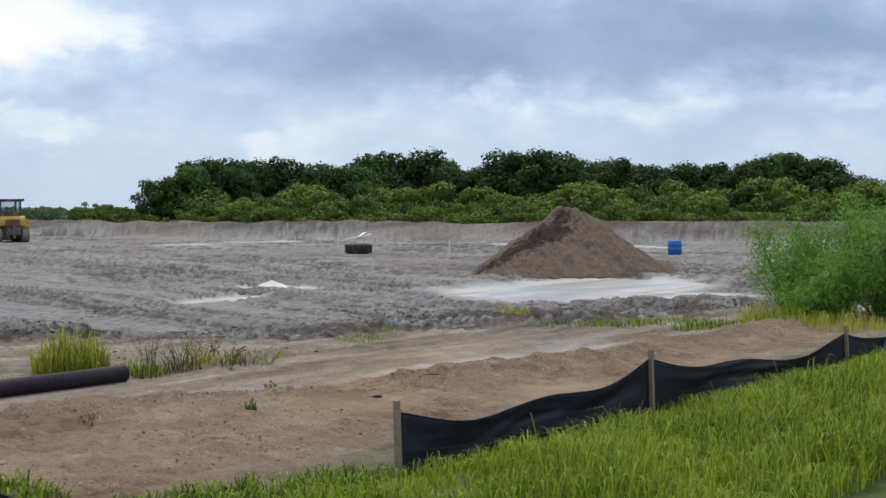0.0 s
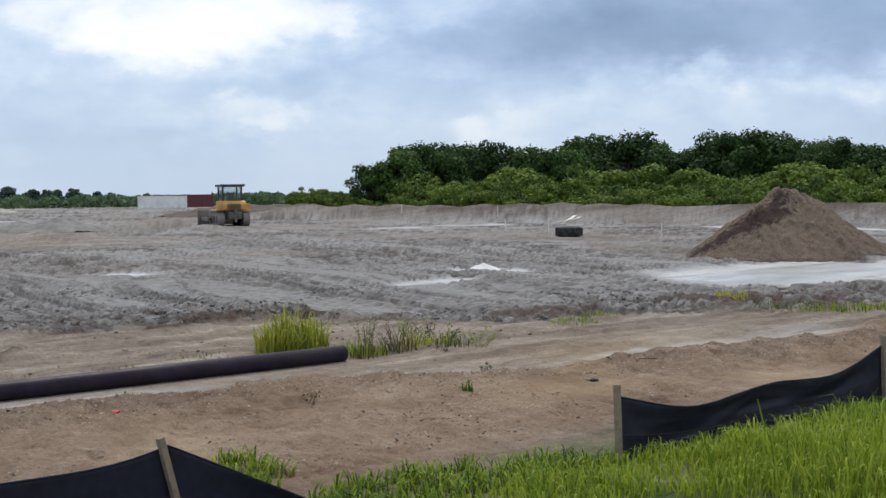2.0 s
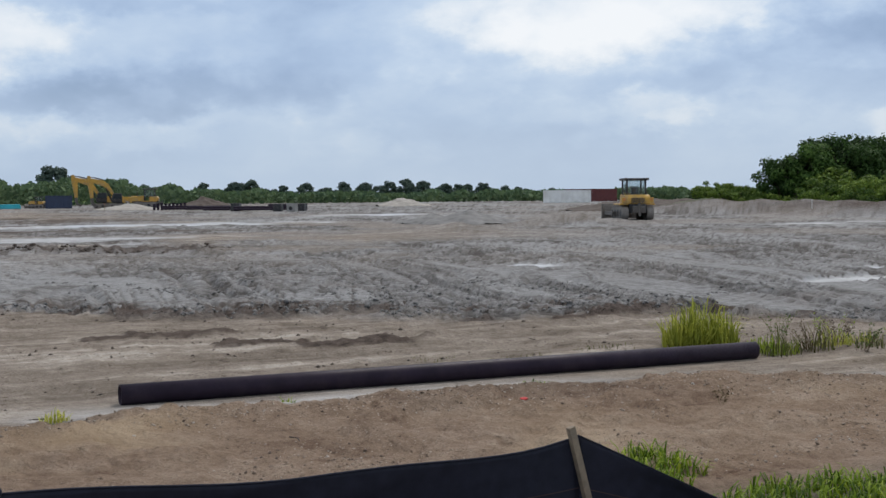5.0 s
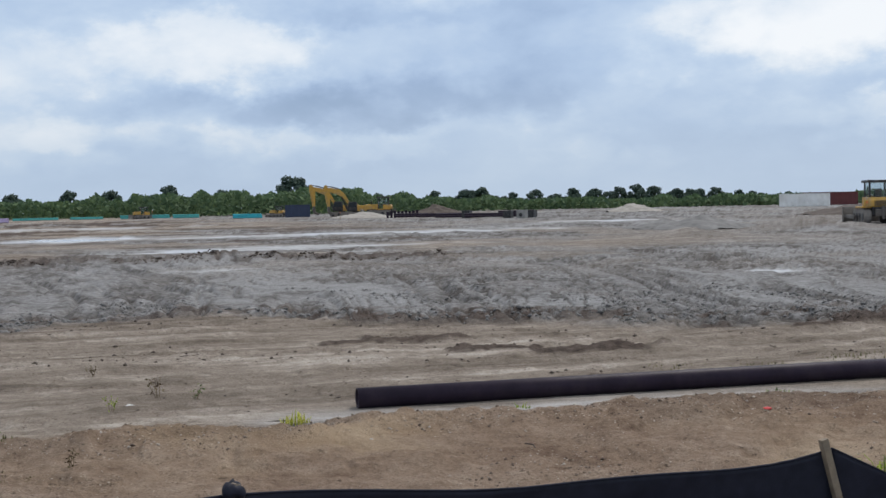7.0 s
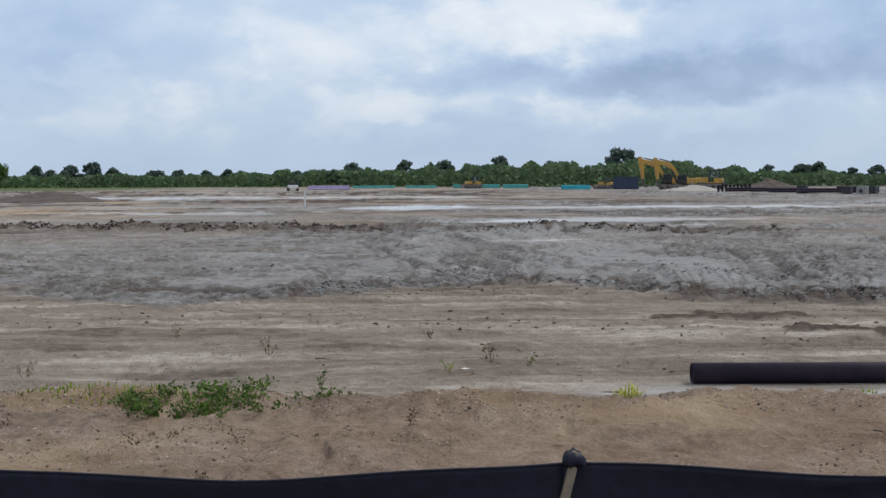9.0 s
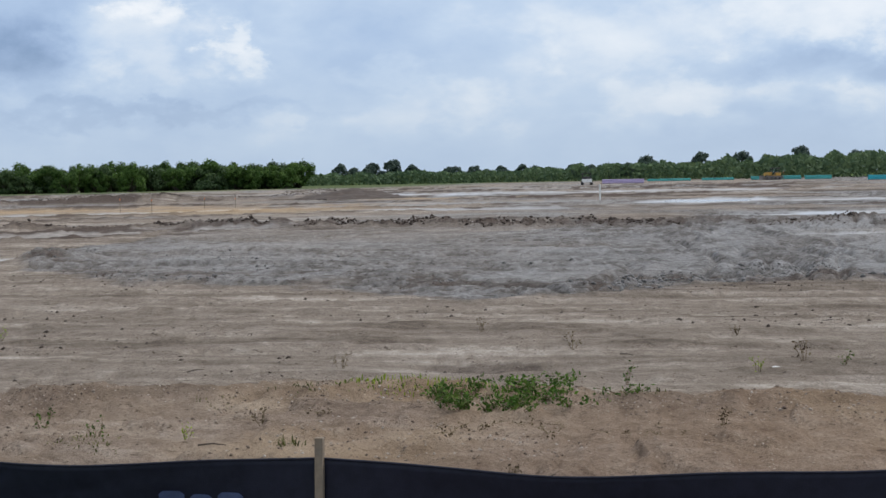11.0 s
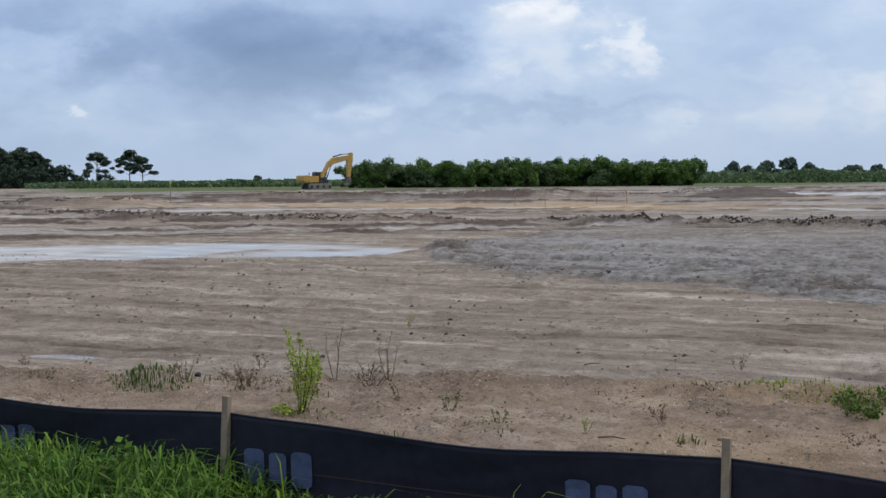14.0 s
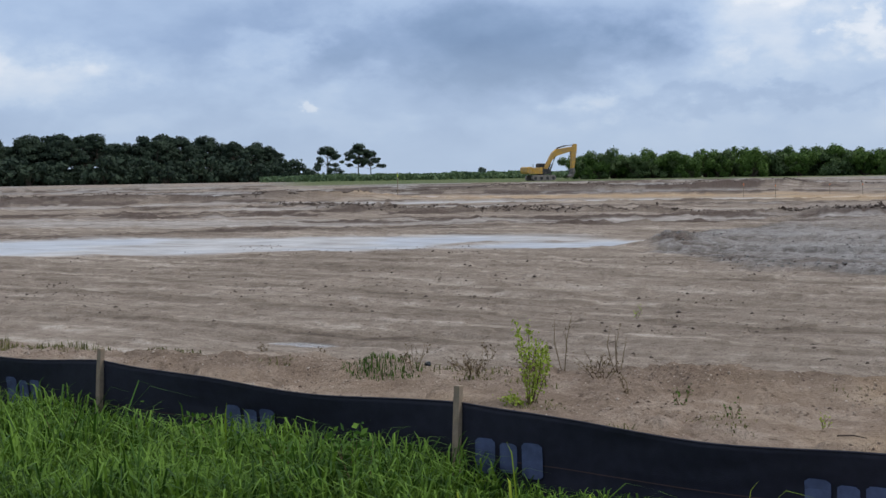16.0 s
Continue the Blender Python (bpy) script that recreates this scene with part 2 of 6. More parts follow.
def plain(name, color, rough=0.6, metal=0.0, vary=0.25, scale=6.0, dirt=None, dirt_amount=0.4):
    """Paint, rubber or plastic with mottling at two scales and dust."""
    k = Nodes(name)
    a, b = k.noise(scale, 5), k.noise(scale * 9, 3)
    dark = tuple(c * (1 - vary) for c in color)
    c = k.mix(k.ramp(a, [(0.35, 0), (0.65, 1)]), dark, color)
    c = k.mix(k.math("MULTIPLY", b, 0.25), c, tuple(min(1, x * 1.25) for x in color))
    if dirt:
        c = k.mix(k.math("MULTIPLY", k.ramp(k.noise(scale * 0.6, 6, 0.65), [(0.45, 0), (0.62, 1)]), dirt_amount), c, dirt)
    k.set(Base_Color=c, Roughness=k.ramp(b, [(0.3, max(0, rough - 0.1)), (0.7, min(1, rough + 0.1))]), Metallic=metal)
    return k.bump(b, 0.15, 0.01).mat


def foliage(name, shades, rough=0.55, through_light=0.25, spread=0.35):
    """Leaves: each one a little other in tone, some light passes."""
    k = Nodes(name)
    v = k.math("ADD", k.math("MULTIPLY", k.island(), 0.6), k.math("MULTIPLY", k.noise(spread, 3), 0.55))
    tree = k.math("MULTIPLY", k.math("SUBTRACT", k.random(), 0.5), 0.25)
    v = k.math("ADD", v, tree)
    c = k.ramp(v, [(0.25 + 0.55 * i / (len(shades) - 1), s) for i, s in enumerate(shades)])
    k.set(Base_Color=c, Roughness=rough + 0.2)
    k.bsdf.inputs["Specular IOR Level"].default_value = 0.2
    tr = k.n.new("ShaderNodeBsdfTranslucent")
    k.l.new(c, tr.inputs[0])
    ms = k.n.new("ShaderNodeMixShader")
    ms.inputs[0].default_value = through_light
    k.l.new(k.bsdf.outputs[0], ms.inputs[1]), k.l.new(tr.outputs[0], ms.inputs[2])
    k.l.new(ms.outputs[0], k.n["Material Output"].inputs[0])
    return k.mat


def ground_material():
    k = Nodes("ground")
    n_mid, n_fine, n_grit = k.noise(0.7, 6, 0.65), k.noise(5, 7, 0.7), k.noise(36, 5, 0.75)
    streak = k.noise(1.0, 8, 0.68, k.stretch((1.3, 0.13, 1.0)), 0.25)
    tone = k.math("ADD", k.math("MULTIPLY", n_mid, 0.22), k.math("ADD", k.math("MULTIPLY", streak, 0.54), k.math("MULTIPLY", n_fine, 0.24)))
    sand = k.ramp(tone, [(0.36, (0.105, 0.084, 0.067)), (0.45, (0.215, 0.178, 0.144)), (0.53, (0.315, 0.266, 0.219)), (0.61, (0.5, 0.44, 0.378))])
    earth = k.ramp(k.math("ADD", k.math("MULTIPLY", n_mid, 0.5), k.math("MULTIPLY", n_fine, 0.5)),
                   [(0.34, (0.13, 0.083, 0.058)), (0.45, (0.235, 0.166, 0.119)), (0.56, (0.31, 0.232, 0.173)), (0.66, (0.4, 0.315, 0.245))])
    sand = k.mix(k.attr("bank"), sand, earth)
    sand = k.mix(k.ramp(n_grit, [(0.52, 0), (0.66, 0.6)]), sand, (0.10, 0.074, 0.056))
    sand = k.mix(k.ramp(n_grit, [(0.3, 0.5), (0.4, 0)]), sand, (0.42, 0.37, 0.31))
    sand = k.mix(k.ramp(k.noise(9, 4, 0.7), [(0.62, 0), (0.67, 0.75)]), sand, (0.075, 0.055, 0.042))
    # small gravel: rounded cells, some stone, most earth
    cells = k.n.new("ShaderNodeTexVoronoi")
    cells.inputs["Scale"].default_value = 34
    k.l.new(k.coord(), cells.inputs["Vector"])
    shade = k.n.new("ShaderNodeSeparateColor")
    k.l.new(cells.outputs["Color"], shade.inputs[0])
    stone = k.math("MULTIPLY", k.ramp(cells.outputs["Distance"], [(0.22, 1.0), (0.36, 0.0)]), k.math("MULTIPLY", k.ramp(shade.outputs[0], [(0.55, 0.0), (0.6, 1.0)]), k.attr("gravel")))
    sand = k.mix(stone, sand, k.ramp(shade.outputs[1], [(0.2, (0.09, 0.06, 0.045)), (0.5, (0.27, 0.2, 0.15)), (0.95, (0.55, 0.48, 0.4))]))
    mud = k.ramp(k.math("ADD", k.math("MULTIPLY", n_mid, 0.35), k.math("MULTIPLY", n_fine, 0.65)),
                 [(0.37, (0.088, 0.084, 0.08)), (0.48, (0.2, 0.193, 0.188)), (0.60, (0.34, 0.332, 0.327))])
    mud = k.mix(k.ramp(k.noise(0.22, 5, 0.6), [(0.46, 0.0), (0.62, 0.35)]), mud, (0.34, 0.332, 0.325))
    mud = k.mix(k.ramp(k.noise(0.35, 5, 0.65), [(0.52, 0.0), (0.66, 0.5)]), mud, (0.18, 0.155, 0.138))
    mud = k.mix(k.math("MULTIPLY", k.attr("flat"), 0.75), mud, k.ramp(n_fine, [(0.35, (0.25, 0.245, 0.24)), (0.65, (0.385, 0.38, 0.375))]))
    # shade in ruts and between clods, put in as a dark mud colour
    mud = k.mix(k.math("MULTIPLY", k.attr("hollow_shade"), 0.9), mud, k.ramp(n_fine, [(0.35, (0.06, 0.053, 0.048)), (0.65, (0.14, 0.126, 0.115))]))
    mud = k.mix(k.math("MULTIPLY", k.ramp(k.noise(5.5, 6, 0.7), [(0.56, 0.0), (0.61, 0.8)]), k.math("SUBTRACT", 1.0, k.math("MULTIPLY", k.attr("flat"), 0.8))), mud, (0.075, 0.066, 0.06))
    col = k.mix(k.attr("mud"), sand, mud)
    col = k.mix(k.attr("ochre"), col, k.ramp(n_mid, [(0.35, (0.29, 0.2, 0.12)), (0.65, (0.5, 0.385, 0.255))]))
    col = k.mix(k.attr("dark"), col, k.ramp(n_fine, [(0.35, (0.045, 0.034, 0.029)), (0.65, (0.13, 0.1, 0.084))]))
    col = k.mix(k.math("MULTIPLY", k.attr("pale"), k.ramp(streak, [(0.38, 0.35), (0.52, 1.0)])), col, k.ramp(n_mid, [(0.35, (0.33, 0.33, 0.33)), (0.65, (0.50, 0.50, 0.50))]))
    col = k.mix(k.attr("green"), col, k.ramp(n_mid, [(0.35, (0.05, 0.085, 0.025)), (0.65, (0.11, 0.15, 0.05))]))
    k.set(Base_Color=col, Roughness=k.math("SUBTRACT", 0.95, k.math("MULTIPLY", k.attr("wet"), 0.78)))
    k.l.new(k.math("ADD", 0.02, k.math("MULTIPLY", k.attr("wet"), 0.4)), k.bsdf.inputs["Specular IOR Level"])
    rough = k.math("SUBTRACT", 1.0, k.attr("pale"))
    h = k.math("MULTIPLY", k.math("ADD", k.math("ADD", k.math("MULTIPLY", n_fine, 0.9), k.math("MULTIPLY", n_grit, 0.16)), k.math("MULTIPLY", stone, 0.12)), rough)
    k.bump(h, 0.9, 0.12)
    return k.mat


M_GROUND = ground_material()
M_FABRIC = plain("black_woven_fabric", (0.019, 0.02, 0.034), 0.55, vary=0.3, scale=14)
M_FABRIC.node_tree.nodes["Principled BSDF"].inputs["Specular IOR Level"].default_value = 0.22
M_SEAM = plain("dull_red_thread", (0.06, 0.035, 0.035), 0.8)
M_PRINT = plain("faded_blue_print", (0.07, 0.095, 0.19), 0.7, vary=0.35, scale=20)
M_STAKE = plain("weathered_pine", (0.3, 0.23, 0.16), 0.85, vary=0.4, scale=18, dirt=(0.2, 0.17, 0.14))
M_PIPE = plain("black_plastic_pipe", (0.03, 0.021, 0.034), 0.5, vary=0.3, scale=5, dirt=(0.16, 0.13, 0.12), dirt_amount=0.07)
M_PIPE.node_tree.nodes["Principled BSDF"].inputs["Specular IOR Level"].default_value = 0.1
M_YELLOW = plain("yellow_machine_paint", (0.58, 0.33, 0.05), 0.45, vary=0.25, scale=2.5, dirt=(0.25, 0.2, 0.15), dirt_amount=0.5)
M_BLACK = plain("black_steel", (0.02, 0.02, 0.022), 0.5, vary=0.3, scale=4, dirt=(0.16, 0.14, 0.12), dirt_amount=0.4)
M_STEEL = plain("worn_muddy_steel", (0.13, 0.115, 0.1), 0.65, 0.3, vary=0.4, scale=3, dirt=(0.24, 0.22, 0.2), dirt_amount=0.6)
M_RUBBER = plain("black_rubber", (0.018, 0.018, 0.019), 0.75, vary=0.3, scale=6, dirt=(0.16, 0.15, 0.13), dirt_amount=0.3)
M_BLUE = plain("blue_plastic", (0.01, 0.13, 0.42), 0.4, vary=0.2, scale=4)
M_WHITE = plain("white_container_paint", (0.86, 0.85, 0.81), 0.5, vary=0.12, scale=0.8, dirt=(0.4, 0.36, 0.3), dirt_amount=0.3)
M_RED = plain("oxide_red_container_paint", (0.13, 0.03, 0.028), 0.6, vary=0.25, scale=0.8)
M_NAVY = plain("navy_container_paint", (0.03, 0.045, 0.09), 0.55, vary=0.2, scale=0.8)
M_TEAL = plain("teal_plastic_pipe", (0.06, 0.34, 0.32), 0.45, vary=0.2, scale=1.0)
M_PVC = plain("white_plastic", (0.7, 0.69, 0.65), 0.45, vary=0.12, scale=8)
M_GLASS = plain("dark_cab_glass", (0.015, 0.02, 0.024), 0.08, vary=0.1, scale=1.0)
M_BARK = plain("grey_brown_bark", (0.1, 0.08, 0.06), 0.9, vary=0.4, scale=3)
M_OAK = foliage("oak_leaves", [(0.016, 0.034, 0.010), (0.032, 0.066, 0.017), (0.058, 0.11, 0.026)], spread=0.25)
M_MIDOAK = foliage("wood_edge_leaves", [(0.032, 0.066, 0.015), (0.065, 0.125, 0.026), (0.115, 0.195, 0.042)], spread=0.25)
# greyer than nearer leaves: some haze is mixed into this colour
M_HEDGE = foliage("hazed_bush_row_leaves", [(0.036, 0.062, 0.026), (0.07, 0.115, 0.044), (0.12, 0.18, 0.07)], spread=0.2)
M_SCRUB = foliage("scrub_leaves", [(0.05, 0.09, 0.014), (0.11, 0.172, 0.026), (0.195, 0.27, 0.045)], spread=0.3)
M_MIDSCRUB = foliage("deeper_scrub_leaves", [(0.035, 0.07, 0.014), (0.075, 0.13, 0.024), (0.14, 0.2, 0.04)], spread=0.3)
# needle colour shifted to blue to hold the haze before the pines
M_PINE = foliage("hazed_pine_needles", [(0.018, 0.032, 0.024), (0.034, 0.056, 0.036), (0.056, 0.084, 0.05)], spread=0.25)
# both far leaf tones are lightened and bluish: distance haze painted in
M_FAR = foliage("hazed_far_leaves", [(0.058, 0.098, 0.054), (0.092, 0.146, 0.072), (0.135, 0.195, 0.09)], spread=0.04)
M_FARTREE = foliage("hazed_far_tree_leaves", [(0.055, 0.085, 0.07), (0.08, 0.115, 0.09), (0.105, 0.145, 0.105)], spread=0.1)
M_GRASS = foliage("lush_grass", [(0.045, 0.09, 0.007), (0.15, 0.232, 0.015), (0.30, 0.375, 0.034)], 0.5, 0.35, 0.8)
M_GRASS_DEEP = foliage("deep_green_grass", [(0.012, 0.032, 0.005), (0.042, 0.102, 0.012), (0.14, 0.25, 0.032)], 0.5, 0.3, 1.2)
M_DEEPLEAF = foliage("broad_weed_leaves", [(0.03, 0.075, 0.01), (0.07, 0.15, 0.02), (0.14, 0.25, 0.035)], 0.5, 0.3, 1.2)
M_FERN = foliage("feathery_shrub_leaves", [(0.08, 0.18, 0.025), (0.15, 0.30, 0.045), (0.23, 0.4, 0.08)], 0.55, 0.35, 0.8)
M_STRAW = foliage("yellow_green_grass", [(0.2, 0.23, 0.03), (0.38, 0.4, 0.06), (0.5, 0.48, 0.1)], 0.6, 0.35, 1.0)
M_WEED = foliage("weed_leaves", [(0.03, 0.065, 0.012), (0.065, 0.125, 0.022), (0.13, 0.19, 0.04)], 0.6, 0.3, 2.0)
M_OLIVE = foliage("olive_weed_leaves", [(0.05, 0.055, 0.02), (0.10, 0.105, 0.035), (0.17, 0.165, 0.06)], 0.65, 0.3, 2.0)
M_DRY = foliage("dry_stems", [(0.08, 0.055, 0.035), (0.14, 0.1, 0.06), (0.2, 0.16, 0.09)], 0.8, 0.1, 2.0)

M_AQUA = plain("aqua_plastic_pipe", (0.03, 0.38, 0.45), 0.45, vary=0.2, scale=1.0)
M_LILAC = plain("lilac_plastic_pipe", (0.4, 0.33, 0.5), 0.5, vary=0.15, scale=1.0)
M_CONCRETE = plain("grey_concrete", (0.3, 0.29, 0.27), 0.85, vary=0.25, scale=1.5)
M_PALESAND = plain("pale_sand", (0.36, 0.33, 0.29), 0.95, vary=0.3, scale=1.2)
M_WHITESAND = plain("white_sand", (0.66, 0.66, 0.65), 0.9, vary=0.15, scale=3.0)
M_DARKSOIL = plain("dark_soil", (0.09, 0.067, 0.053), 0.95, vary=0.4, scale=2.0)
M_MUDTRACK = plain("dried_mud_on_steel", (0.24, 0.215, 0.19), 0.9, vary=0.35, scale=3.0)
M_GROUNDGREY = plain("grey_mud", (0.2, 0.192, 0.183), 0.92, vary=0.45, scale=1.6)
k_stones = Nodes("mixed_gravel")
k_stones.set(Base_Color=k_stones.mix(k_stones.math("MULTIPLY", k_stones.noise(90, 3), 0.4), k_stones.ramp(k_stones.island(), [(0.1, (0.1, 0.068, 0.05)), (0.5, (0.24, 0.18, 0.135)), (0.8, (0.38, 0.31, 0.245)), (1.0, (0.58, 0.52, 0.45))]), (0.15, 0.11, 0.085)), Roughness=0.9)
M_STONES = k_stones.mat
M_LIME = plain("lime_ribbon", (0.4, 0.6, 0.06), 0.5)
M_ORANGE = plain("orange_ribbon", (0.7, 0.22, 0.08), 0.5)
M_REDPAINT = plain("red_marking_paint", (0.6, 0.03, 0.03), 0.7, vary=0.4, scale=12)
M_LIMELEAF = foliage("lime_leaves", [(0.14, 0.2, 0.02), (0.25, 0.34, 0.04), (0.36, 0.45, 0.07)], 0.55, 0.35, 2.0)

# ---- ground ----
MUD_EDGE = [(-40, 5), (-24, 9.2), (-19, 12.4), (-15.6, 13.4), (-14, 16.5), (-9.2, 18.6), (-5, 21.6), (-2.5, 23.4), (0.4, 22.2), (3, 20.9), (5.7, 22.4), (10.7, 24.2), (13, 26.5), (16, 31), (20, 60), (60, 90)]
RIDGE = [(-30, 7.0), (-12, 8.6), (-7.6, 10.2), (-5, 10.6), (-3, 10.8), (0, 10.8), (3.3, 11.5), (6, 10.3), (10, 9.1), (14, 8.4), (40, 6)]
CLODS = [(66, 62), (54, 42), (53, 22), (51, 14), (49, 3), (50, -3), (47.5, -9), (46, -14)]
BERM = [(150, -122), (118, -94), (104, -84), (76, -81), (55, -77), (38, -84), (24, -96)]
BROWN = [(60, 94), (74, 78), (82, 70)]
BROWN_FAR = [(106, 86), (121, 70), (128, 57), (141, 46), (144, 36)]


def ground_parts(x, y):
    """Height and the shares of each soil at points of the ground."""
    r = np.hypot(x, y)
    edge = np.interp(y, [p[0] for p in MUD_EDGE], [p[1] for p in MUD_EDGE])
    wob = (fbm(x * 0.5, y * 0.5, 3) - 0.5) * 3.0
    into = x - edge + wob
    mud = step(-0.4, 0.7, into)
    far_mix = fbm(x * 0.035, y * 0.05, 11, 4)
    mud *= 1 - step(45, 56, x) * step(0.42, 0.56, far_mix) * 0.9 * step(-45, -20, y)
    mud *= 1 - 0.75 * step(0.5, 0.62, fbm(x * 0.11, y * 0.11, 21, 4)) * step(30, 60, r) * (0.4 + 0.6 * step(-45, -20, y))
    # near bank and verge
    bank = np.interp(y, [p[0] for p in RIDGE], [p[1] for p in RIDGE]) + (fbm(x * 0.9, y * 0.9, 31, 3) - 0.5) * 0.9
    near = 1 - step(-0.5, 0.9, x - bank)
    lip = np.exp(-((x - bank + 0.35) / 0.55) ** 2)
    z = near * 0.13 + lip * 0.06 * (0.5 + vnoise(x * 0.6, y * 0.6, 37))
    z += step(5.6, 3.0, x) * 0.12 + step(3.5, 0.5, x) * 0.12
    # broad unevenness and wheel ruts on the sand
    z += (fbm(x * 0.12, y * 0.12, 5, 3) - 0.5) * 0.12 * step(8, 16, r)
    sand = (1 - mud) * step(7, 9, x)
    z += (fbm(x * 2.2, y * 2.2, 41, 3) - 0.5) * 0.05 * sand
    z += ((fbm(x * 0.9, y * 0.22, 43, 4) - 0.5) * 0.07 + 0.035 * step(0.46, 0.54, fbm(x * 1.3, y * 0.10, 44, 4)) + 0.03 * step(0.56, 0.62, fbm(x * 2.4, y * 1.2, 45, 3))) * sand * (1 - near)
    z += 0.05 * step(0.54, 0.62, fbm(x * 1.6, y * 1.6, 46, 4)) * near * step(6.6, 7.4, x)
    z += (fbm(x * 6, y * 6, 47, 3) - 0.5) * 0.06 * near + (fbm(x * 1.1, y * 4.5 + x * 1.2, 48, 3) - 0.5) * 0.05 * near * step(6.4, 7.2, x)
    z += lip * 0.035 * step(0.45, 0.62, fbm(x * 3.2, y * 3.2, 49, 3))
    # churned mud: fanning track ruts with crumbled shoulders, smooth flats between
    side = step(-3, 6, y)
    wander = (fbm(x * 0.1, y * 0.1, 51, 3) - 0.5) * 3.2
    fan = y / (np.maximum(x, 0) + 45) * 70 + wander
    lane = fbm(fan * 0.62, x * 0.05, 52, 3) * (1 - side) + fbm(x * 0.62 + wander * 0.3, y * 0.07, 54, 3) * side
    shoulder = np.clip(np.exp(-((lane - 0.5) / 0.035) ** 2) + 0.8 * np.exp(-((lane - 0.39) / 0.025) ** 2) + 0.8 * np.exp(-((lane - 0.61) / 0.025) ** 2), 0, 1)
    patch = step(0.5, 0.6, fbm(x * 0.15, y * 0.2, 53, 3)) * (1 - 0.5 * side)
    front = np.exp(-((into - 1.0) / 1.3) ** 2)
    broken = np.clip(0.75 * shoulder + 0.7 * patch + 0.8 * front * (1 - 0.5 * side), 0, 1)
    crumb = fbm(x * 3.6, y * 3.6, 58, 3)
    z_mud = 0.05 * step(0.46, 0.52, lane) + 0.04 * step(0.59, 0.63, lane) - 0.03 * step(0.41, 0.37, lane)
    z_mud = z_mud - 0.08 * np.exp(-((lane - 0.455) / 0.018) ** 2) - 0.06 * np.exp(-((lane - 0.565) / 0.014) ** 2) * (1 - side)
    z_mud = z_mud + broken * (0.085 * step(0.44, 0.62, crumb) + 0.035 * (fbm(x * 1.3, y * 1.3, 57, 2) - 0.5)) * (1 - 0.35 * side)
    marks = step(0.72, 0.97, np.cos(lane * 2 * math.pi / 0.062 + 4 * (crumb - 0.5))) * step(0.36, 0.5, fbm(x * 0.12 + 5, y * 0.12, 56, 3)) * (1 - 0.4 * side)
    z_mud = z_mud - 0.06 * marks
    # low spots to be coloured as if shaded: track marks, gaps, grooves
    hollow_shade = 0.75 * marks + broken * step(0.53, 0.42, crumb) + 0.5 * np.exp(-((lane - 0.455) / 0.02) ** 2)
    z_mud = z_mud * (1 - 0.85 * np.minimum(1, bump_at(x, y, 37.5, -45.3, 4, 4) + bump_at(x, y, 76, -54, 6, 5)))
    z += mud * (z_mud + 0.03) * (1 - 0.85 * step(32, 80, r))
    # thrown-up rows of clods
    d = along(x, y, CLODS)
    row = np.exp(-(d / 1.5) ** 2) * (0.45 + 0.9 * vnoise(x * 0.25, y * 0.25, 61))
    z += row * (0.1 + 0.55 * (fbm(x * 2.6, y * 2.6, 63, 3) - 0.35))
    d2 = np.minimum(along(x, y, BROWN), along(x, y, BROWN_FAR))
    row2 = np.exp(-(d2 / 5.0) ** 2) * (0.3 + 0.9 * vnoise(x * 0.2, y * 0.2, 65))
    z += row2 * (0.75 + 0.6 * (fbm(x * 0.8, y * 0.8, 67, 3) - 0.4))
    db = along(x, y, BERM)
    z += np.maximum(0, 1 - db / 7.5) ** 0.8 * 1.25 * (0.94 + 0.12 * vnoise(x * 0.15, y * 0.15, 71)) + (fbm(x * 0.22, y * 0.22, 73, 3) - 0.5) * 0.3 * np.exp(-(db / 6) ** 2)
    # small heaps on the mud
    z += 0.42 * bump_at(x, y, 30.5, 15.0, 1.3, 1.0) * (0.5 + fbm(x * 2, y * 2, 75, 3))
    z += 0.4 * bump_at(x, y, 60, -32, 4, 2.5) * (0.4 + fbm(x, y, 77, 3)) + 0.5 * bump_at(x, y, 74, -48, 5, 3) * (0.4 + fbm(x, y, 79, 3))
    z += 0.12 * bump_at(x, y, 31.5, 11, 4.5, 2.0) * fbm(x * 2, y * 2, 81, 3)
    z -= 0.12 * bump_at(x, y, 13.4, 1.7, 0.6, 1.2) + 0.05 * bump_at(x, y, 11.4, 10.2, 0.5, 0.9)
    z *= 1 - 0.93 * np.exp(-(along(x, y, [(12.2, -2.6), (11.75, -10.7)]) / 0.8) ** 2)
    # wet flats of pale silt; the grey-white colour also holds reflected sky
    pale = np.zeros_like(x)
    for cx, cy, rx, ry, turn, amount in ((24.0, 30.5, 4.8, 15, 34, 1.1), (29.6, 18.0, 1.6, 4.2, 34, 0.9), (16.6, -29.2, 3.5, 6.4, 12, 1.0), (13.5, -27.5, 4.5, 3.0, 20, 0.7), (62, -11, 6.0, 8.5, 5, 0.66), (92, -3, 6, 5, 0, 1.1),
                                         (78, 13, 2.4, 14, -12, 0.66), (55, -15, 3, 6, 10, 0.5), (40, -6, 2.5, 3, 20, 0.55), (23.4, -25.0, 1.2, 0.9, 20, 1.5), (21.0, -20.9, 0.8, 1.9, 20, 1.3), (90, -22, 7, 22, 10, 0.7),
                                         (75, 45, 3.0, 30, 30, 0.75), (30, -19, 3, 2, 0, 0.5), (120, -55, 10, 12, 0, 0.6), (60, -62, 3, 14, 0, 0.55), (88, 66, 5, 26, 30, 0.6), (150, 20, 20, 60, 0, 0.6), (38, -64, 3, 10, 70, 0.8)):
        pale = np.maximum(pale, amount * bump_at(x, y, cx, cy, rx, ry, turn))
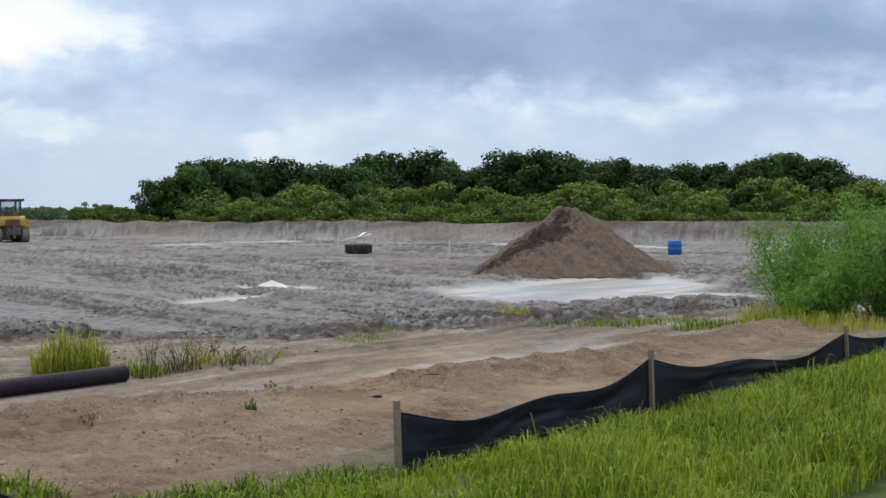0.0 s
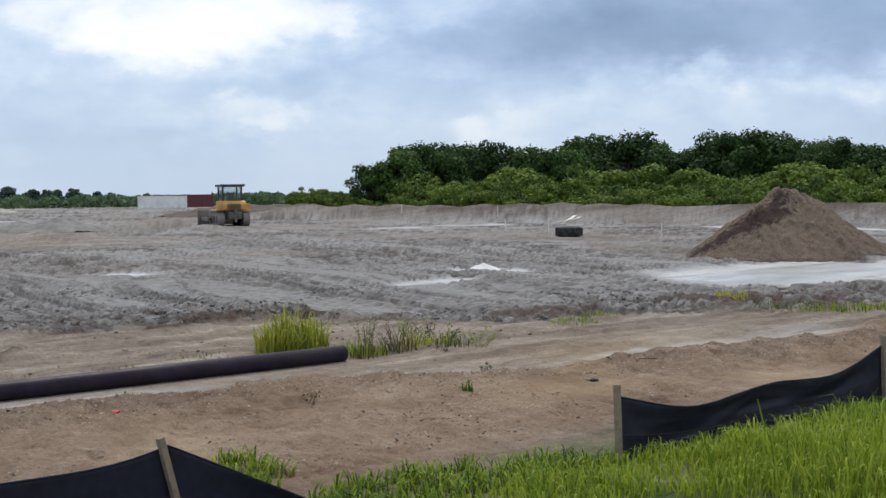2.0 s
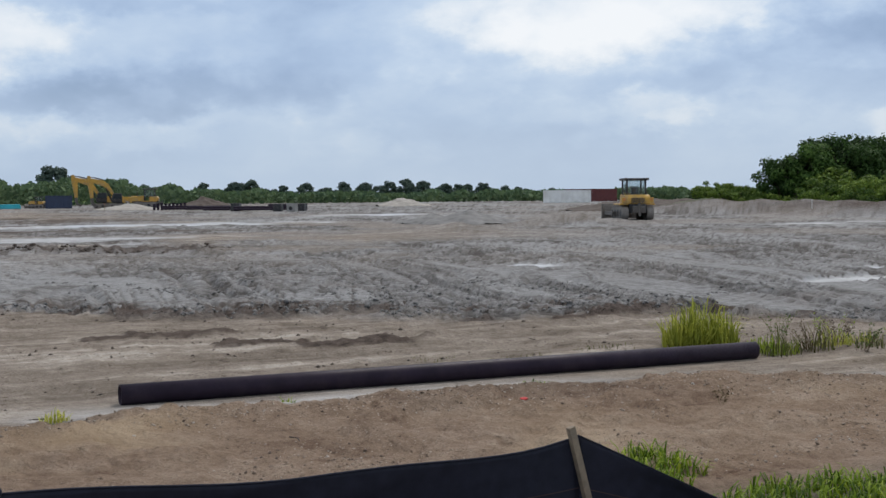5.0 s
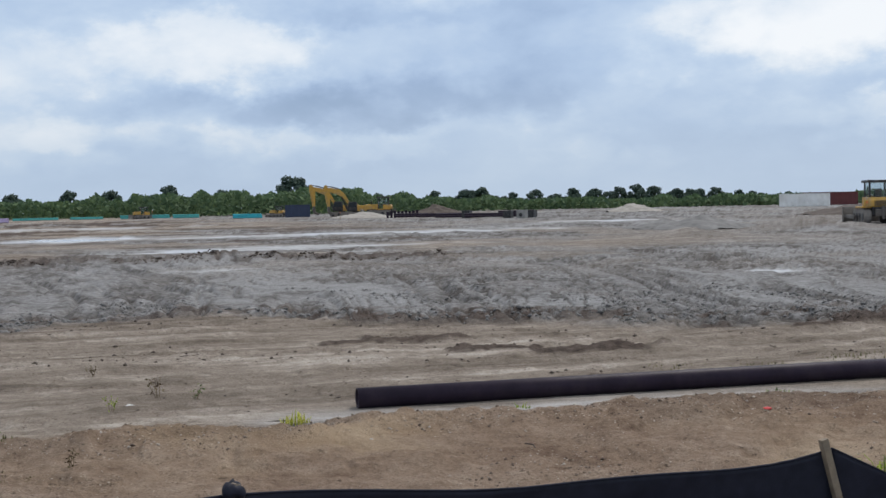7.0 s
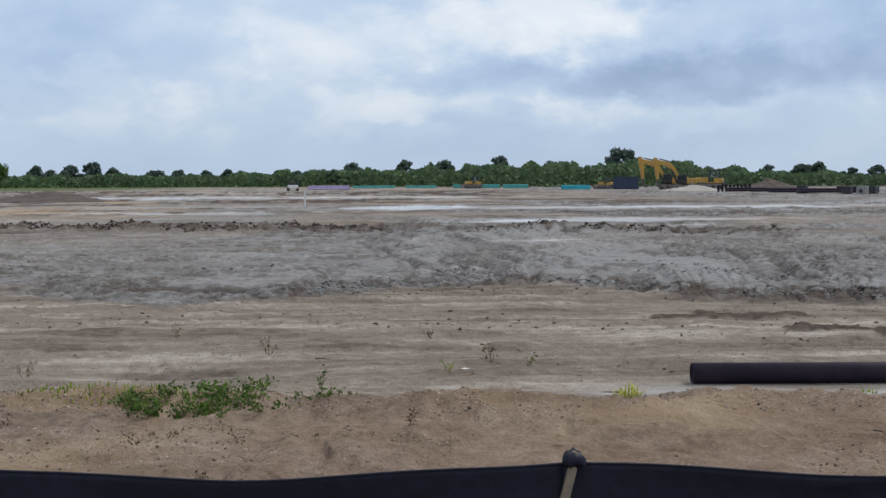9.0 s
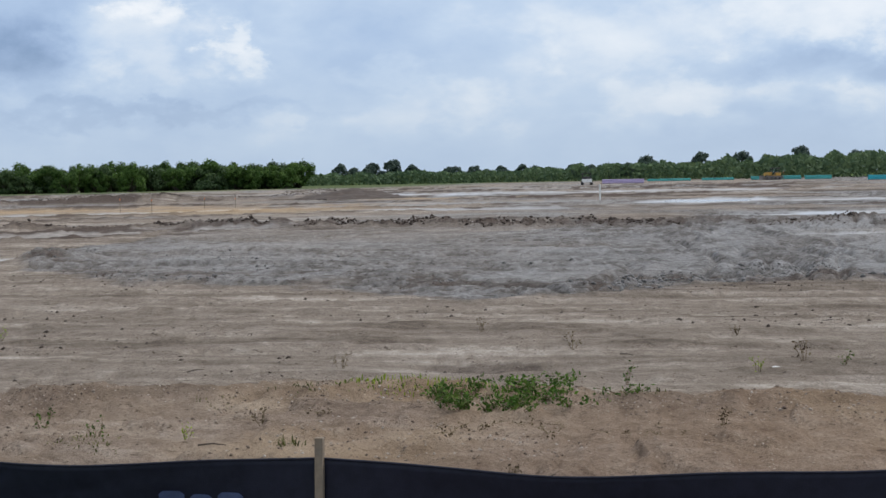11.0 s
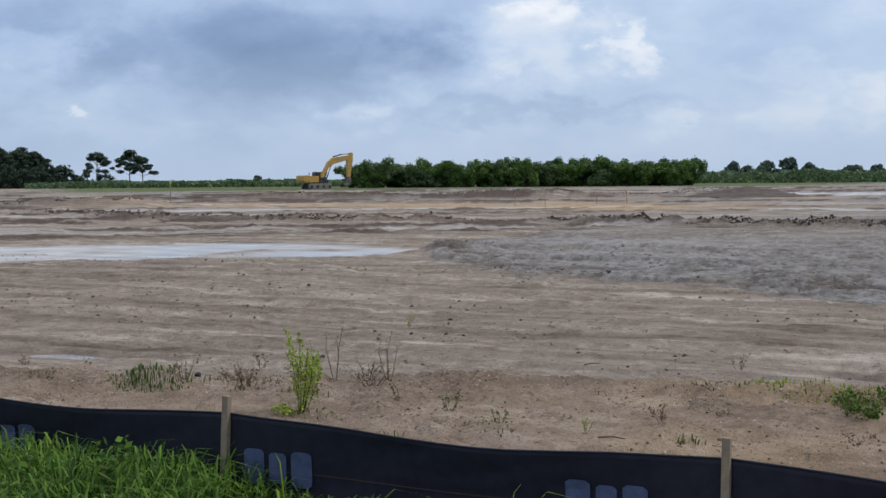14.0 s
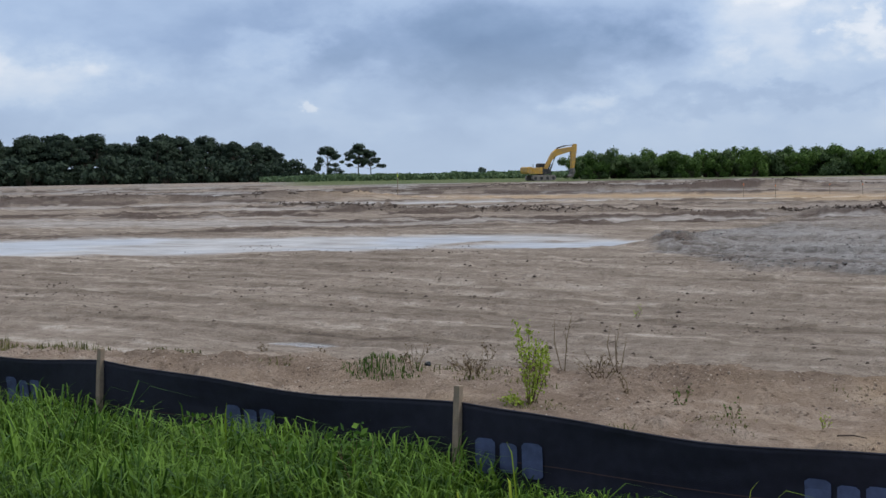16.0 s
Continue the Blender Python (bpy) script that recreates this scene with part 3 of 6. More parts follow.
    pale = step(0.34, 0.6, pale + (fbm(x * 0.45, y * 0.3, 83, 4) - 0.5) * 0.55) * step(13, 17, r)
    z = z * (1 - 0.8 * pale)
    pale = np.maximum(pale, 0.5 * np.exp(-((x - bank - 0.9) / 0.6) ** 2) * step(0.4, 0.6, fbm(x * 0.5, y * 0.25, 84, 3)) * step(4.0, 1.0, y))
    wet = pale * (0.35 + 0.5 * step(0.45, 0.6, fbm(x * 0.3, y * 0.15, 85, 3)))
    # puddles: glossy, with reflected sky also painted in as pale colour
    for cx, cy, rx, ry in ((11.4, 10.3, 0.3, 0.62), (92, -3, 4, 4)):
        pool = step(0.4, 0.6, bump_at(x, y, cx, cy, rx, ry) + (fbm(x * 1.5, y * 1.5, 87, 2) - 0.5) * 0.25)
        wet, pale = np.maximum(wet, pool), np.maximum(pale, pool * 0.75)
    dark = np.clip(row * 0.8 + row2 * 1.4, 0, 1) * step(0.4, 0.6, fbm(x * 0.8, y * 0.8, 91, 3) + 0.12)
    turned = step(0.42, 0.6, bump_at(x, y, 15.8, -6.7, 0.6, 1.5, -23) + bump_at(x, y, 18.1, -5.1, 0.4, 1.0, -10) + bump_at(x, y, 17.2, -12.0, 0.4, 1.3, 15) + (fbm(x * 2.6, y * 2.6, 93, 3) - 0.5) * 0.9)
    z = z + turned * 0.16 * np.maximum(fbm(x * 4.2, y * 4.2, 118, 3) - 0.35, 0)
    dark = np.maximum(dark, np.maximum(0.9 * turned, 0.6 * step(0.45, 0.7, bump_at(x, y, 13.4, 1.7, 0.5, 1.0) + (fbm(x * 1.3, y * 1.3, 119, 3) - 0.5) * 0.5)))
    dark = np.maximum(dark, (0.6 + 0.25 * step(-2, -5, y)) * front * step(0.51, 0.57, fbm(x * 2.2, y * 1.1, 95, 4)))
    dark = np.maximum(dark, np.exp(-(db / 6.5) ** 2) * (0.42 + 0.5 * step(0.45, 0.62, fbm(x * 0.25, y * 0.25, 94, 3))))
    dark = np.maximum(dark, 0.3 * lip * step(0.42, 0.6, fbm(x * 1.2, y * 1.2, 92, 3)))
    # strata of spread soil over the far left of the field
    skew = -0.28 + 0.71 * step(-15, 35, y)
    su, sv = x * 0.93 + y * skew, y * 0.93 - x * skew
    strata = np.maximum(step(0, 14, y) * step(36, 46, r), step(-40, -15, y) * step(54, 64, x)) * step(330, 240, r)
    band = fbm(su * 0.2, sv * 0.04, 111, 5)
    dark = np.maximum(dark, 0.92 * strata * step(0.475, 0.53, band) * step(0.36, 0.5, fbm(su * 0.8, sv * 0.3, 112, 4)))
    z = z + 0.3 * strata * step(0.50, 0.58, band) * np.maximum(fbm(x * 1.8, y * 1.8, 113, 3) - 0.35, 0)
    pale = np.maximum(pale, 0.4 * strata * step(0.56, 0.62, fbm(su * 0.2 + 9, sv * 0.02, 114, 4)) * (1 - dark))
    dark = np.maximum(dark, 0.8 * np.exp(-(along(x, y, CLODS) / 1.5) ** 2) * step(0.36, 0.5, fbm(x * 0.7, y * 0.7, 115, 3)))
    dark = np.maximum(dark, 0.9 * np.exp(-(d2 / 8.0) ** 2) * step(0.3, 0.5, fbm(x * 0.3, y * 0.3, 117, 3)))
    pale = pale * (1 - np.exp(-(d2 / 5.0) ** 2))
    dark *= 1 - pale
    tan_band = np.exp(-(along(x, y, [(86, 66), (90, 48), (87, 38), (83, 26)]) / 8.0) ** 2)
    ochre = np.clip(bump_at(x, y, 92, 48, 5, 40, 15) * 0.95 + bump_at(x, y, 122, 20, 5, 11, 0) + 0.7 * bump_at(x, y, 9.3, -13.6, 1.4, 1.6) + 0.5 * bump_at(x, y, 10.6, -9.0, 0.8, 2.0) + 0.6 * bump_at(x, y, 11.0, 1.6, 0.5, 1.6), 0, 1)
    ochre = np.maximum(ochre, near * step(6.0, 7.0, x) * (0.1 + 0.5 * step(0.45, 0.65, fbm(x * 0.4, y * 0.4, 96, 3))))
    ochre *= step(0.35, 0.6, fbm(x * 0.5, y * 0.5, 97, 3)) * (1 - dark)
    tan_band *= step(0.3, 0.5, fbm(su * 0.3, sv * 0.05, 116, 3) + 0.12)
    ochre, dark, pale = np.maximum(ochre, tan_band), dark * (1 - tan_band), pale * (1 - tan_band)
    green = np.maximum(step(385, 420, r), step(-83, -95, y) * step(0, 30, x) * step(140, 110, x))
    green = np.maximum(green, step(6.4, 5.2, x) * 0.9 * step(0.3, 0.5, fbm(x * 0.8, y * 0.8, 99, 2) + 0.15) * ((y > 3) | (y < -6)))
    green = np.maximum(green, 0.9 * step(4.6, 3.6, x) * step(0.25, 0.45, fbm(x * 0.8, y * 0.8, 99, 2) + 0.15))
    db_side = step(2.0, 8.0, db) * step(165, 140, x) * (y < -80 - 0.2 * np.maximum(x - 50, 0))
    green = np.maximum(green, db_side)
    green = np.maximum(green, step(330, 370, x + y * 0.9) * step(40, 70, y) * 0.8)
    green = green * (1 - step(48.5, 46.0, np.degrees(np.arctan2(x, np.maximum(y, 0.01)))) * step(200, 260, r) * (y > 50))
    gravel = np.clip(near * step(6.4, 7.2, x) * (0.25 + lip + 0.5 * step(0.45, 0.6, fbm(x * 0.7, y * 0.7, 98, 3))), 0, 1)
    return z, dict(mud=np.maximum(mud * (1 - 0.3 * dark) * (1 - 0.35 * side * fbm(x * 0.3, y * 0.3, 98, 3)), np.exp(-(db / 8) ** 2) * 0.7), hollow_shade=hollow_shade * mud, flat=(1 - broken) * (0.45 + 0.55 * step(0.47, 0.55, lane)) * mud, gravel=gravel, bank=near * step(5.8, 6.6, x) * (1 - 0.45 * step(-2, 4, y)), wet=wet, dark=dark, pale=pale, ochre=ochre, green=green)


def height(x, y):
    """The ground's height at one place."""
    return float(ground_parts(np.array([float(x)]), np.array([float(y)]))[0][0])


def build_ground():
    fine = np.radians(np.arange(-165, -32, 0.075))
    rest = np.radians(np.arange(-32, 195 - 3, 3.0))
    turn = np.concatenate([fine, rest])
    low = np.concatenate([np.arange(16.5, 7.6, -0.07), np.arange(7.6, 2.6, -0.026), np.arange(2.6, 0.32, -0.04)])
    rad = np.concatenate([[0.6, 1.5, 2.6, 3.8, 5.0, 5.8], 1.95 / np.tan(np.radians(low)), [400, 480, 600, 800, 1200, 2000, 4500]])
    rr, tt = np.meshgrid(rad, turn, indexing="ij")
    x, y = -np.sin(tt) * rr, np.cos(tt) * rr
    z, soils = ground_parts(x, y)
    z = np.where(rr > 300, z * np.clip((420 - rr) / 120, 0, 1), z)
    nr, nt = rr.shape
    verts = np.stack([x, y, z], -1).reshape(-1, 3)
    i, j = np.meshgrid(np.arange(nr - 1), np.arange(nt), indexing="ij")
    j2 = (j + 1) % nt
    faces = np.stack([i * nt + j, i * nt + j2, (i + 1) * nt + j2, (i + 1) * nt + j], -1)[:, :, ::-1].reshape(-1)
    me = mesh_of("ground", verts, faces, 4, True)
    for key, v in soils.items():
        a = me.attributes.new(key, "FLOAT", "POINT")
        a.data.foreach_set("value", np.clip(v, 0, 1).ravel().astype(np.float32))
    me.materials.append(M_GROUND)
    ob = new("ground", me)
    tagged(ob, "bare graded sand and churned grey mud of a cleared site", "ground", kind="structure")
    # the middle, under the camera
    bm = bmesh.new()
    ring = [bm.verts.new(v) for v in verts[:nt]]
    bm.faces.new(ring)
    cap = part("ground_middle", bm, M_GROUND, ob)
    return ob


build_ground()


# ---- leaves, grass and trees ----
def leaf_cloud(name, centres, sizes, rng, material, long=1.6, droop=0.0, facing=None):
    """One mesh of small four-cornered leaves at the centres, turned at random or roughly outwards."""
    n = len(centres)
    a = rng.normal(size=(n, 3))
    if facing is not None:
        out = facing + rng.normal(size=(n, 3)) * 0.45 + np.array([0, 0, 0.35])
        out /= np.linalg.norm(out, axis=1)[:, None]
        a -= out * (a * out).sum(1)[:, None]
    a /= np.linalg.norm(a, axis=1)[:, None]
    a[:, 2] -= droop
    b = np.cross(a, out if facing is not None else rng.normal(size=(n, 3)))
    b /= np.linalg.norm(b, axis=1)[:, None] + 1e-9
    s = np.asarray(sizes)[:, None]
    c = np.asarray(centres)
    v = np.stack([c - a * s * long * 0.5, c + b * s * 0.5, c + a * s * long * 0.5, c - b * s * 0.5], 1).reshape(-1, 3)
    me = mesh_of(name, v, np.arange(len(v)), 4)
    me.materials.append(material)
    return me


def lobes_points(rng, lobes, n):
    """Points near the skins of round lobes (x, y, z, radius, flatness), and their outward ways."""
    w = np.array([l[3] ** 2 for l in lobes])
    pick = rng.choice(len(lobes), n, p=w / w.sum())
    d = rng.normal(size=(n, 3))
    d /= np.linalg.norm(d, axis=1)[:, None]
    rad = rng.uniform(0.45, 1.0, n) ** 0.7 + np.abs(rng.normal(size=n)) * 0.17
    L = np.array(lobes)[pick]
    return L[:, :3] + d * (L[:, 3] * rad)[:, None] * np.stack([np.ones(n), np.ones(n), L[:, 4]], 1), d


def tree_kind(seed, tall, spread, n, leaf, material, trunk_r=0.22, clear=0.3, kind="oak"):
    """A tree: tapered trunk with limbs, and a crown of leaf clumps."""
    rng = np.random.default_rng(seed)
    root = new("tree")
    bm = bmesh.new()
    top = Vector((rng.normal() * 0.2, rng.normal() * 0.2, tall * (0.75 if kind != "pine" else 0.9)))
    rod(bm, (0, 0, -0.2), tuple(top * 0.5), trunk_r, trunk_r * 0.7, 8)
    rod(bm, tuple(top * 0.5), tuple(top), trunk_r * 0.7, trunk_r * 0.25, 8)
    lobes = []
    nl = 20 if kind == "oak" else 16
    for k in range(nl):
        ang = k * 2.4 + rng.uniform(-0.4, 0.4)
        h = clear + (1 - clear) * (0.15 + 0.85 * k / nl)
        reach = spread * (1.0 - 0.55 * abs(h - 0.55) / 0.45) * rng.uniform(0.4, 0.95)
        p = (math.cos(ang) * reach, math.sin(ang) * reach, tall * (h * 0.93 + rng.uniform(-0.05, 0.05)))
        rod(bm, tuple(top * min(0.95, h * 0.8)), p, trunk_r * 0.35, trunk_r * 0.1, 6)
        lobes.append((*p, spread * (rng.uniform(0.2, 0.36) if kind == "oak" else rng.uniform(0.15, 0.27)), 0.75 if kind == "oak" else 0.6))
    lobes.append((top.x, top.y, tall * 0.88, spread * 0.34, 0.7))
    part("trunk", bm, M_BARK, root)
    pts, out = lobes_points(rng, lobes, n)
    crown = new("crown", leaf_cloud("crown", pts, rng.uniform(0.6, 1.3, n) * leaf, rng, material, facing=out))
    crown.parent = root
    return root


def shrub_kind(seed, tall, spread, n, leaf, material, name="shrub"):
    rng = np.random.default_rng(seed)
    root = new(name)
    bm = bmesh.new()
    lobes = []
    for k in range(20):
        ang, reach, h = k * 2.4, spread * rng.uniform(0.15, 0.85), tall * rng.uniform(0.12, 0.9)
        p = (math.cos(ang) * reach, math.sin(ang) * reach, h)
        rod(bm, (p[0] * 0.1, p[1] * 0.1, -0.1), p, 0.05 * tall / 3, 0.015, 5)
        lobes.append((*p, spread * rng.uniform(0.14, 0.32), tall / spread * 0.6))
    tagged(part("brushwood", bm, M_BARK, root), kind="stuff")
    pts, out = lobes_points(rng, lobes, n)
    pts[:, 2] = np.abs(pts[:, 2])
    crown = new("crown", leaf_cloud("crown", pts, rng.uniform(0.6, 1.3, n) * leaf, rng, material, facing=out))
    crown.parent = root
    return root


def polar(turn, r):
    return -math.sin(radians(turn)) * r, math.cos(radians(turn)) * r


def plant_row(kinds, spots, label, category, group):
    """Copies of the kinds at (x, y, size)."""
    used = set()
    rng = random.Random(len(spots))
    for k, (x, y, s) in enumerate(spots):
        src = kinds[k % len(kinds)]
        m = pose(x, y, height(x, y) - 0.05, 0, 0, rng.uniform(0, 360))
        if src.name in used:
            ob = copy_thing(src, m)
        else:
            ob = src
            used.add(src.name)
            ob.matrix_basis = m
        ob.scale = (s * rng.uniform(0.9, 1.1), s * rng.uniform(0.9, 1.1), s)
        tagged(ob, label, category, group)


rnd = random.Random(7)
# oak wood behind the long berm
oaks = [tree_kind(100 + k, 8.2, 4.5, 5600, 0.28, M_MIDOAK if k == 2 else M_OAK, 0.22, 0.2) for k in range(6)]
spots = []
for k in range(54):
    turn = -131.7 - 32.2 * (k + rnd.uniform(-0.3, 0.3)) / 53
    r = rnd.choice((158, 168, 180)) + rnd.uniform(-4, 4)
    spots.append((*polar(turn, r), rnd.uniform(0.8, 1.12) * float(np.interp(-turn, [131, 134, 157, 159.5, 162, 164], [0.8, 1.0, 1.02, 0.9, 0.62, 0.5]))))
plant_row(oaks, spots, "dense dark green oak in the wood behind the berm", "tree", "oaks of the wood")
scrubs = [shrub_kind(200 + k, 2.8, 2.4, 1900, 0.19, M_SCRUB if k % 5 in (0, 1, 3) else M_MIDSCRUB) for k in range(5)]
spots = []
for k in range(132):
    turn = -128.2 - 35.5 * (k + rnd.uniform(-0.4, 0.4)) / 131
    front = k % 3
    far = np.interp(turn, [-164, -150, -140, -134, -128], [112, 108, 118, 132, 158])
    size = (0.75, 1.05, 1.5)[front] * (0.6 if turn > -133 else 1.0)
    spots.append((*polar(turn, far + front * 10 + rnd.uniform(-2, 2)), size * rnd.uniform(0.75, 1.2)))
plant_row(scrubs, spots, "bright green scrub bush along the berm", "bush", "scrub along the berm")
# row of tall bushes behind the lone excavator
hedges = [shrub_kind(300 + k, 6.2 + 0.5 * (k % 2), 4.6, 3000, 0.36, M_MIDOAK if k % 2 else M_HEDGE) for k in range(4)]
spots = []
for k in range(46):
    turn = -59.6 - 14.6 * k / 45
    spots.append((*polar(turn, 318 + rnd.uniform(0, 16)), rnd.uniform(0.8, 1.15)))
plant_row(hedges, spots, "rounded dark green bush in the row past the excavator", "bush", "bush row")
# pines
pines = [tree_kind(400 + k, 17, 7.4, 3000, 0.55, M_PINE, 0.3, 0.36, "pine") for k in range(4)]
spots = [(*polar(-50.2, 520), 0.86), (*polar(-50.75, 525), 0.7), (*polar(-48.9, 515), 0.8)]
for k in range(56):
    turn = -33 - 13.6 * k / 55
    spots.append((*polar(turn, rnd.uniform(490, 535)), rnd.uniform(0.8, 1.12) * (1.0 if turn > -44 else 0.85)))
plant_row(pines, spots, "tall dark pine with a high uneven crown", "tree", "pines")
under = [shrub_kind(450 + k, 7, 6.0, 900, 0.8, M_PINE) for k in range(3)]
spots = [(*polar(-33 - 14.6 * k / 47, rnd.uniform(470, 500)), rnd.uniform(0.7, 1.5)) for k in range(48)] + [(*polar(-48.3, 500), 0.8), (*polar(-49.2, 500), 0.7)]
plant_row(under, spots, "dark green undergrowth bush below the pines", "bush", "undergrowth below the pines")


# far scrub and woods
def far_woods():
    rng = np.random.default_rng(9)
    turn = rng.uniform(-131, -46, 84000)
    tall = np.interp(-turn, [46, 60, 74, 84, 88, 96, 103, 106, 112, 124, 128], [2.0, 2.3, 3.6, 4.2, 5.2, 6.8, 6.4, 4.4, 3.0, 2.7, 3.2])
    u = rng.uniform(0, 1, len(turn))
    r = rng.uniform(0, 90, len(turn)) + np.interp(-turn, [46, 84, 96, 128], [430, 430, 345, 345])
    crest = tall * (0.55 + 0.75 * fbm(turn * 1.6, turn * 0 + 2.0, 5, 4))
    z = crest * u ** 0.6
    pts = np.stack([-np.sin(np.radians(turn)) * r, np.cos(np.radians(turn)) * r, z], 1)
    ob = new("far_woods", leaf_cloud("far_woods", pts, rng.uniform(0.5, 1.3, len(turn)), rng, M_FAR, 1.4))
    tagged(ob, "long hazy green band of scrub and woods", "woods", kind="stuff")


far_woods()
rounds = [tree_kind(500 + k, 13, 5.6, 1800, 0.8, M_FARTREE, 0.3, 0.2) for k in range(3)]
spots = []
for turn, size in ((-91.5, 1.05), (-89.2, 1.0), (-100.9, 1.4), (-95.6, 1.2), (-93.2, 1.05), (-97.8, 1.0), (-107, .95), (-108.3, 1.0), (-109, 1.05), (-110.4, .8), (-111.4, .95), (-112.3, .7), (-113, .95), (-113.9, .9), (-115, .95), (-115.7, 1.05), (-116.4, .95), (-118, .8), (-76, .95), (-77.4, 1), (-78.2, 1.05), (-79.1, .9), (-81, .75), (-83, .7), (-104.6, .8), (-105.8, .9), (-102.5, .7), (-86, .7), (-120, .7), (-55.6, .5)):
    spots.append((*polar(turn, (470 if turn > -86 else 425) + rnd.uniform(-20, 20)), size * (0.64 if size > 1.25 else 0.62 if turn > -104 else 0.52)))
for k in range(64):
    turn = -76 - 46 * (k + rnd.uniform(-0.5, 0.5)) / 63
    spots.append((*polar(turn, (470 if turn > -86 else 425) + rnd.uniform(-20, 20)), rnd.uniform(0.28, 0.5)))
plant_row(rounds, spots, "dark round-crowned tree rising from the far woods", "tree", "far trees")


# ---- heap of soil ----
def build_pile():
    n, cx, cy, small = 210, 21.1, -35.9, 0.905
    u = np.linspace(-1, 1, n)
    gx, gy = np.meshgrid(u * 5.4, u * 5.4)
    side = gx * -0.857 + gy * -0.515
    deep = gx * 0.515 - gy * 0.857
    side = np.where(side > 0, side * 0.95, side * 1.12)
    d = np.hypot(side, deep * 1.0) + (fbm(gx * 0.6, gy * 0.6, 201, 3) - 0.5) * 0.35
    h = np.maximum(0, 2.62 - np.sqrt(d * d + 0.08) * 0.70)
    h += ((fbm(gx * 2.4, gy * 2.4, 203, 4) - 0.5) * 0.08 + (fbm(gx * 7, gy * 7, 204, 3) - 0.5) * 0.05) * (h > 0.02)
    gx, gy, h = gx * small, gy * small, h * small * 0.94
    x, y = gx + cx, gy + cy
    z = h + ground_parts(x, y)[0] - np.where(h < 0.03, 0.25, 0.02)
    i, j = np.meshgrid(np.arange(n - 1), np.arange(n - 1), indexing="ij")
    f = np.stack([i * n + j, i * n + j + 1, (i + 1) * n + j + 1, (i + 1) * n + j], -1).reshape(-1)
    me = mesh_of("soil_mound", np.stack([x, y, z], -1).reshape(-1, 3), f, 4, True)
    k = Nodes("heap_soil")
    b, c = k.noise(5, 8, 0.72), k.noise(24, 4, 0.7)
    col = k.ramp(b, [(0.3, (0.14, 0.105, 0.08)), (0.55, (0.2, 0.155, 0.12)), (0.75, (0.27, 0.215, 0.17))])
    # a crust of dark clods from the crest down one flank
    for left, out, up, size in ((0.1, 0.85, 2.1, 0.55), (0.5, 1.4, 1.6, 0.75), (1.3, 1.5, 1.25, 0.75), (2.1, 1.5, 0.8, 0.7), (2.9, 1.3, 0.4, 0.6)):
        place = (cx + small * (0.86 * left - 0.507 * out), cy + small * (0.507 * left + 0.86 * out), small * up + 0.1)
        far = k.n.new("ShaderNodeVectorMath")
        far.operation = "DISTANCE"
        k.l.new(k.coord(), far.inputs[0])
        far.inputs[1].default_value = place
        near = k.math("SUBTRACT", k.math("ADD", k.math("MULTIPLY", k.noise(4.5, 8, 0.75), 2.4), size - 1.2), far.outputs["Value"])
        col = k.mix(k.math("MULTIPLY", k.ramp(near, [(0.0, 0.0), (0.18, 1.0)]), 0.85), col, (0.045, 0.03, 0.03))
    k.set(Base_Color=k.mix(k.math("MULTIPLY", k.ramp(c, [(0.5, 0.0), (0.62, 1.0)]), 0.6), col, (0.07, 0.052, 0.042)), Roughness=0.95).bump(b, 0.9, 0.1)
    k.bsdf.inputs["Specular IOR Level"].default_value = 0.03
    me.materials.append(k.mat)
    tagged(new("soil_mound", me), "large conical mound of brown soil on wet sand", "mound")


build_pile()


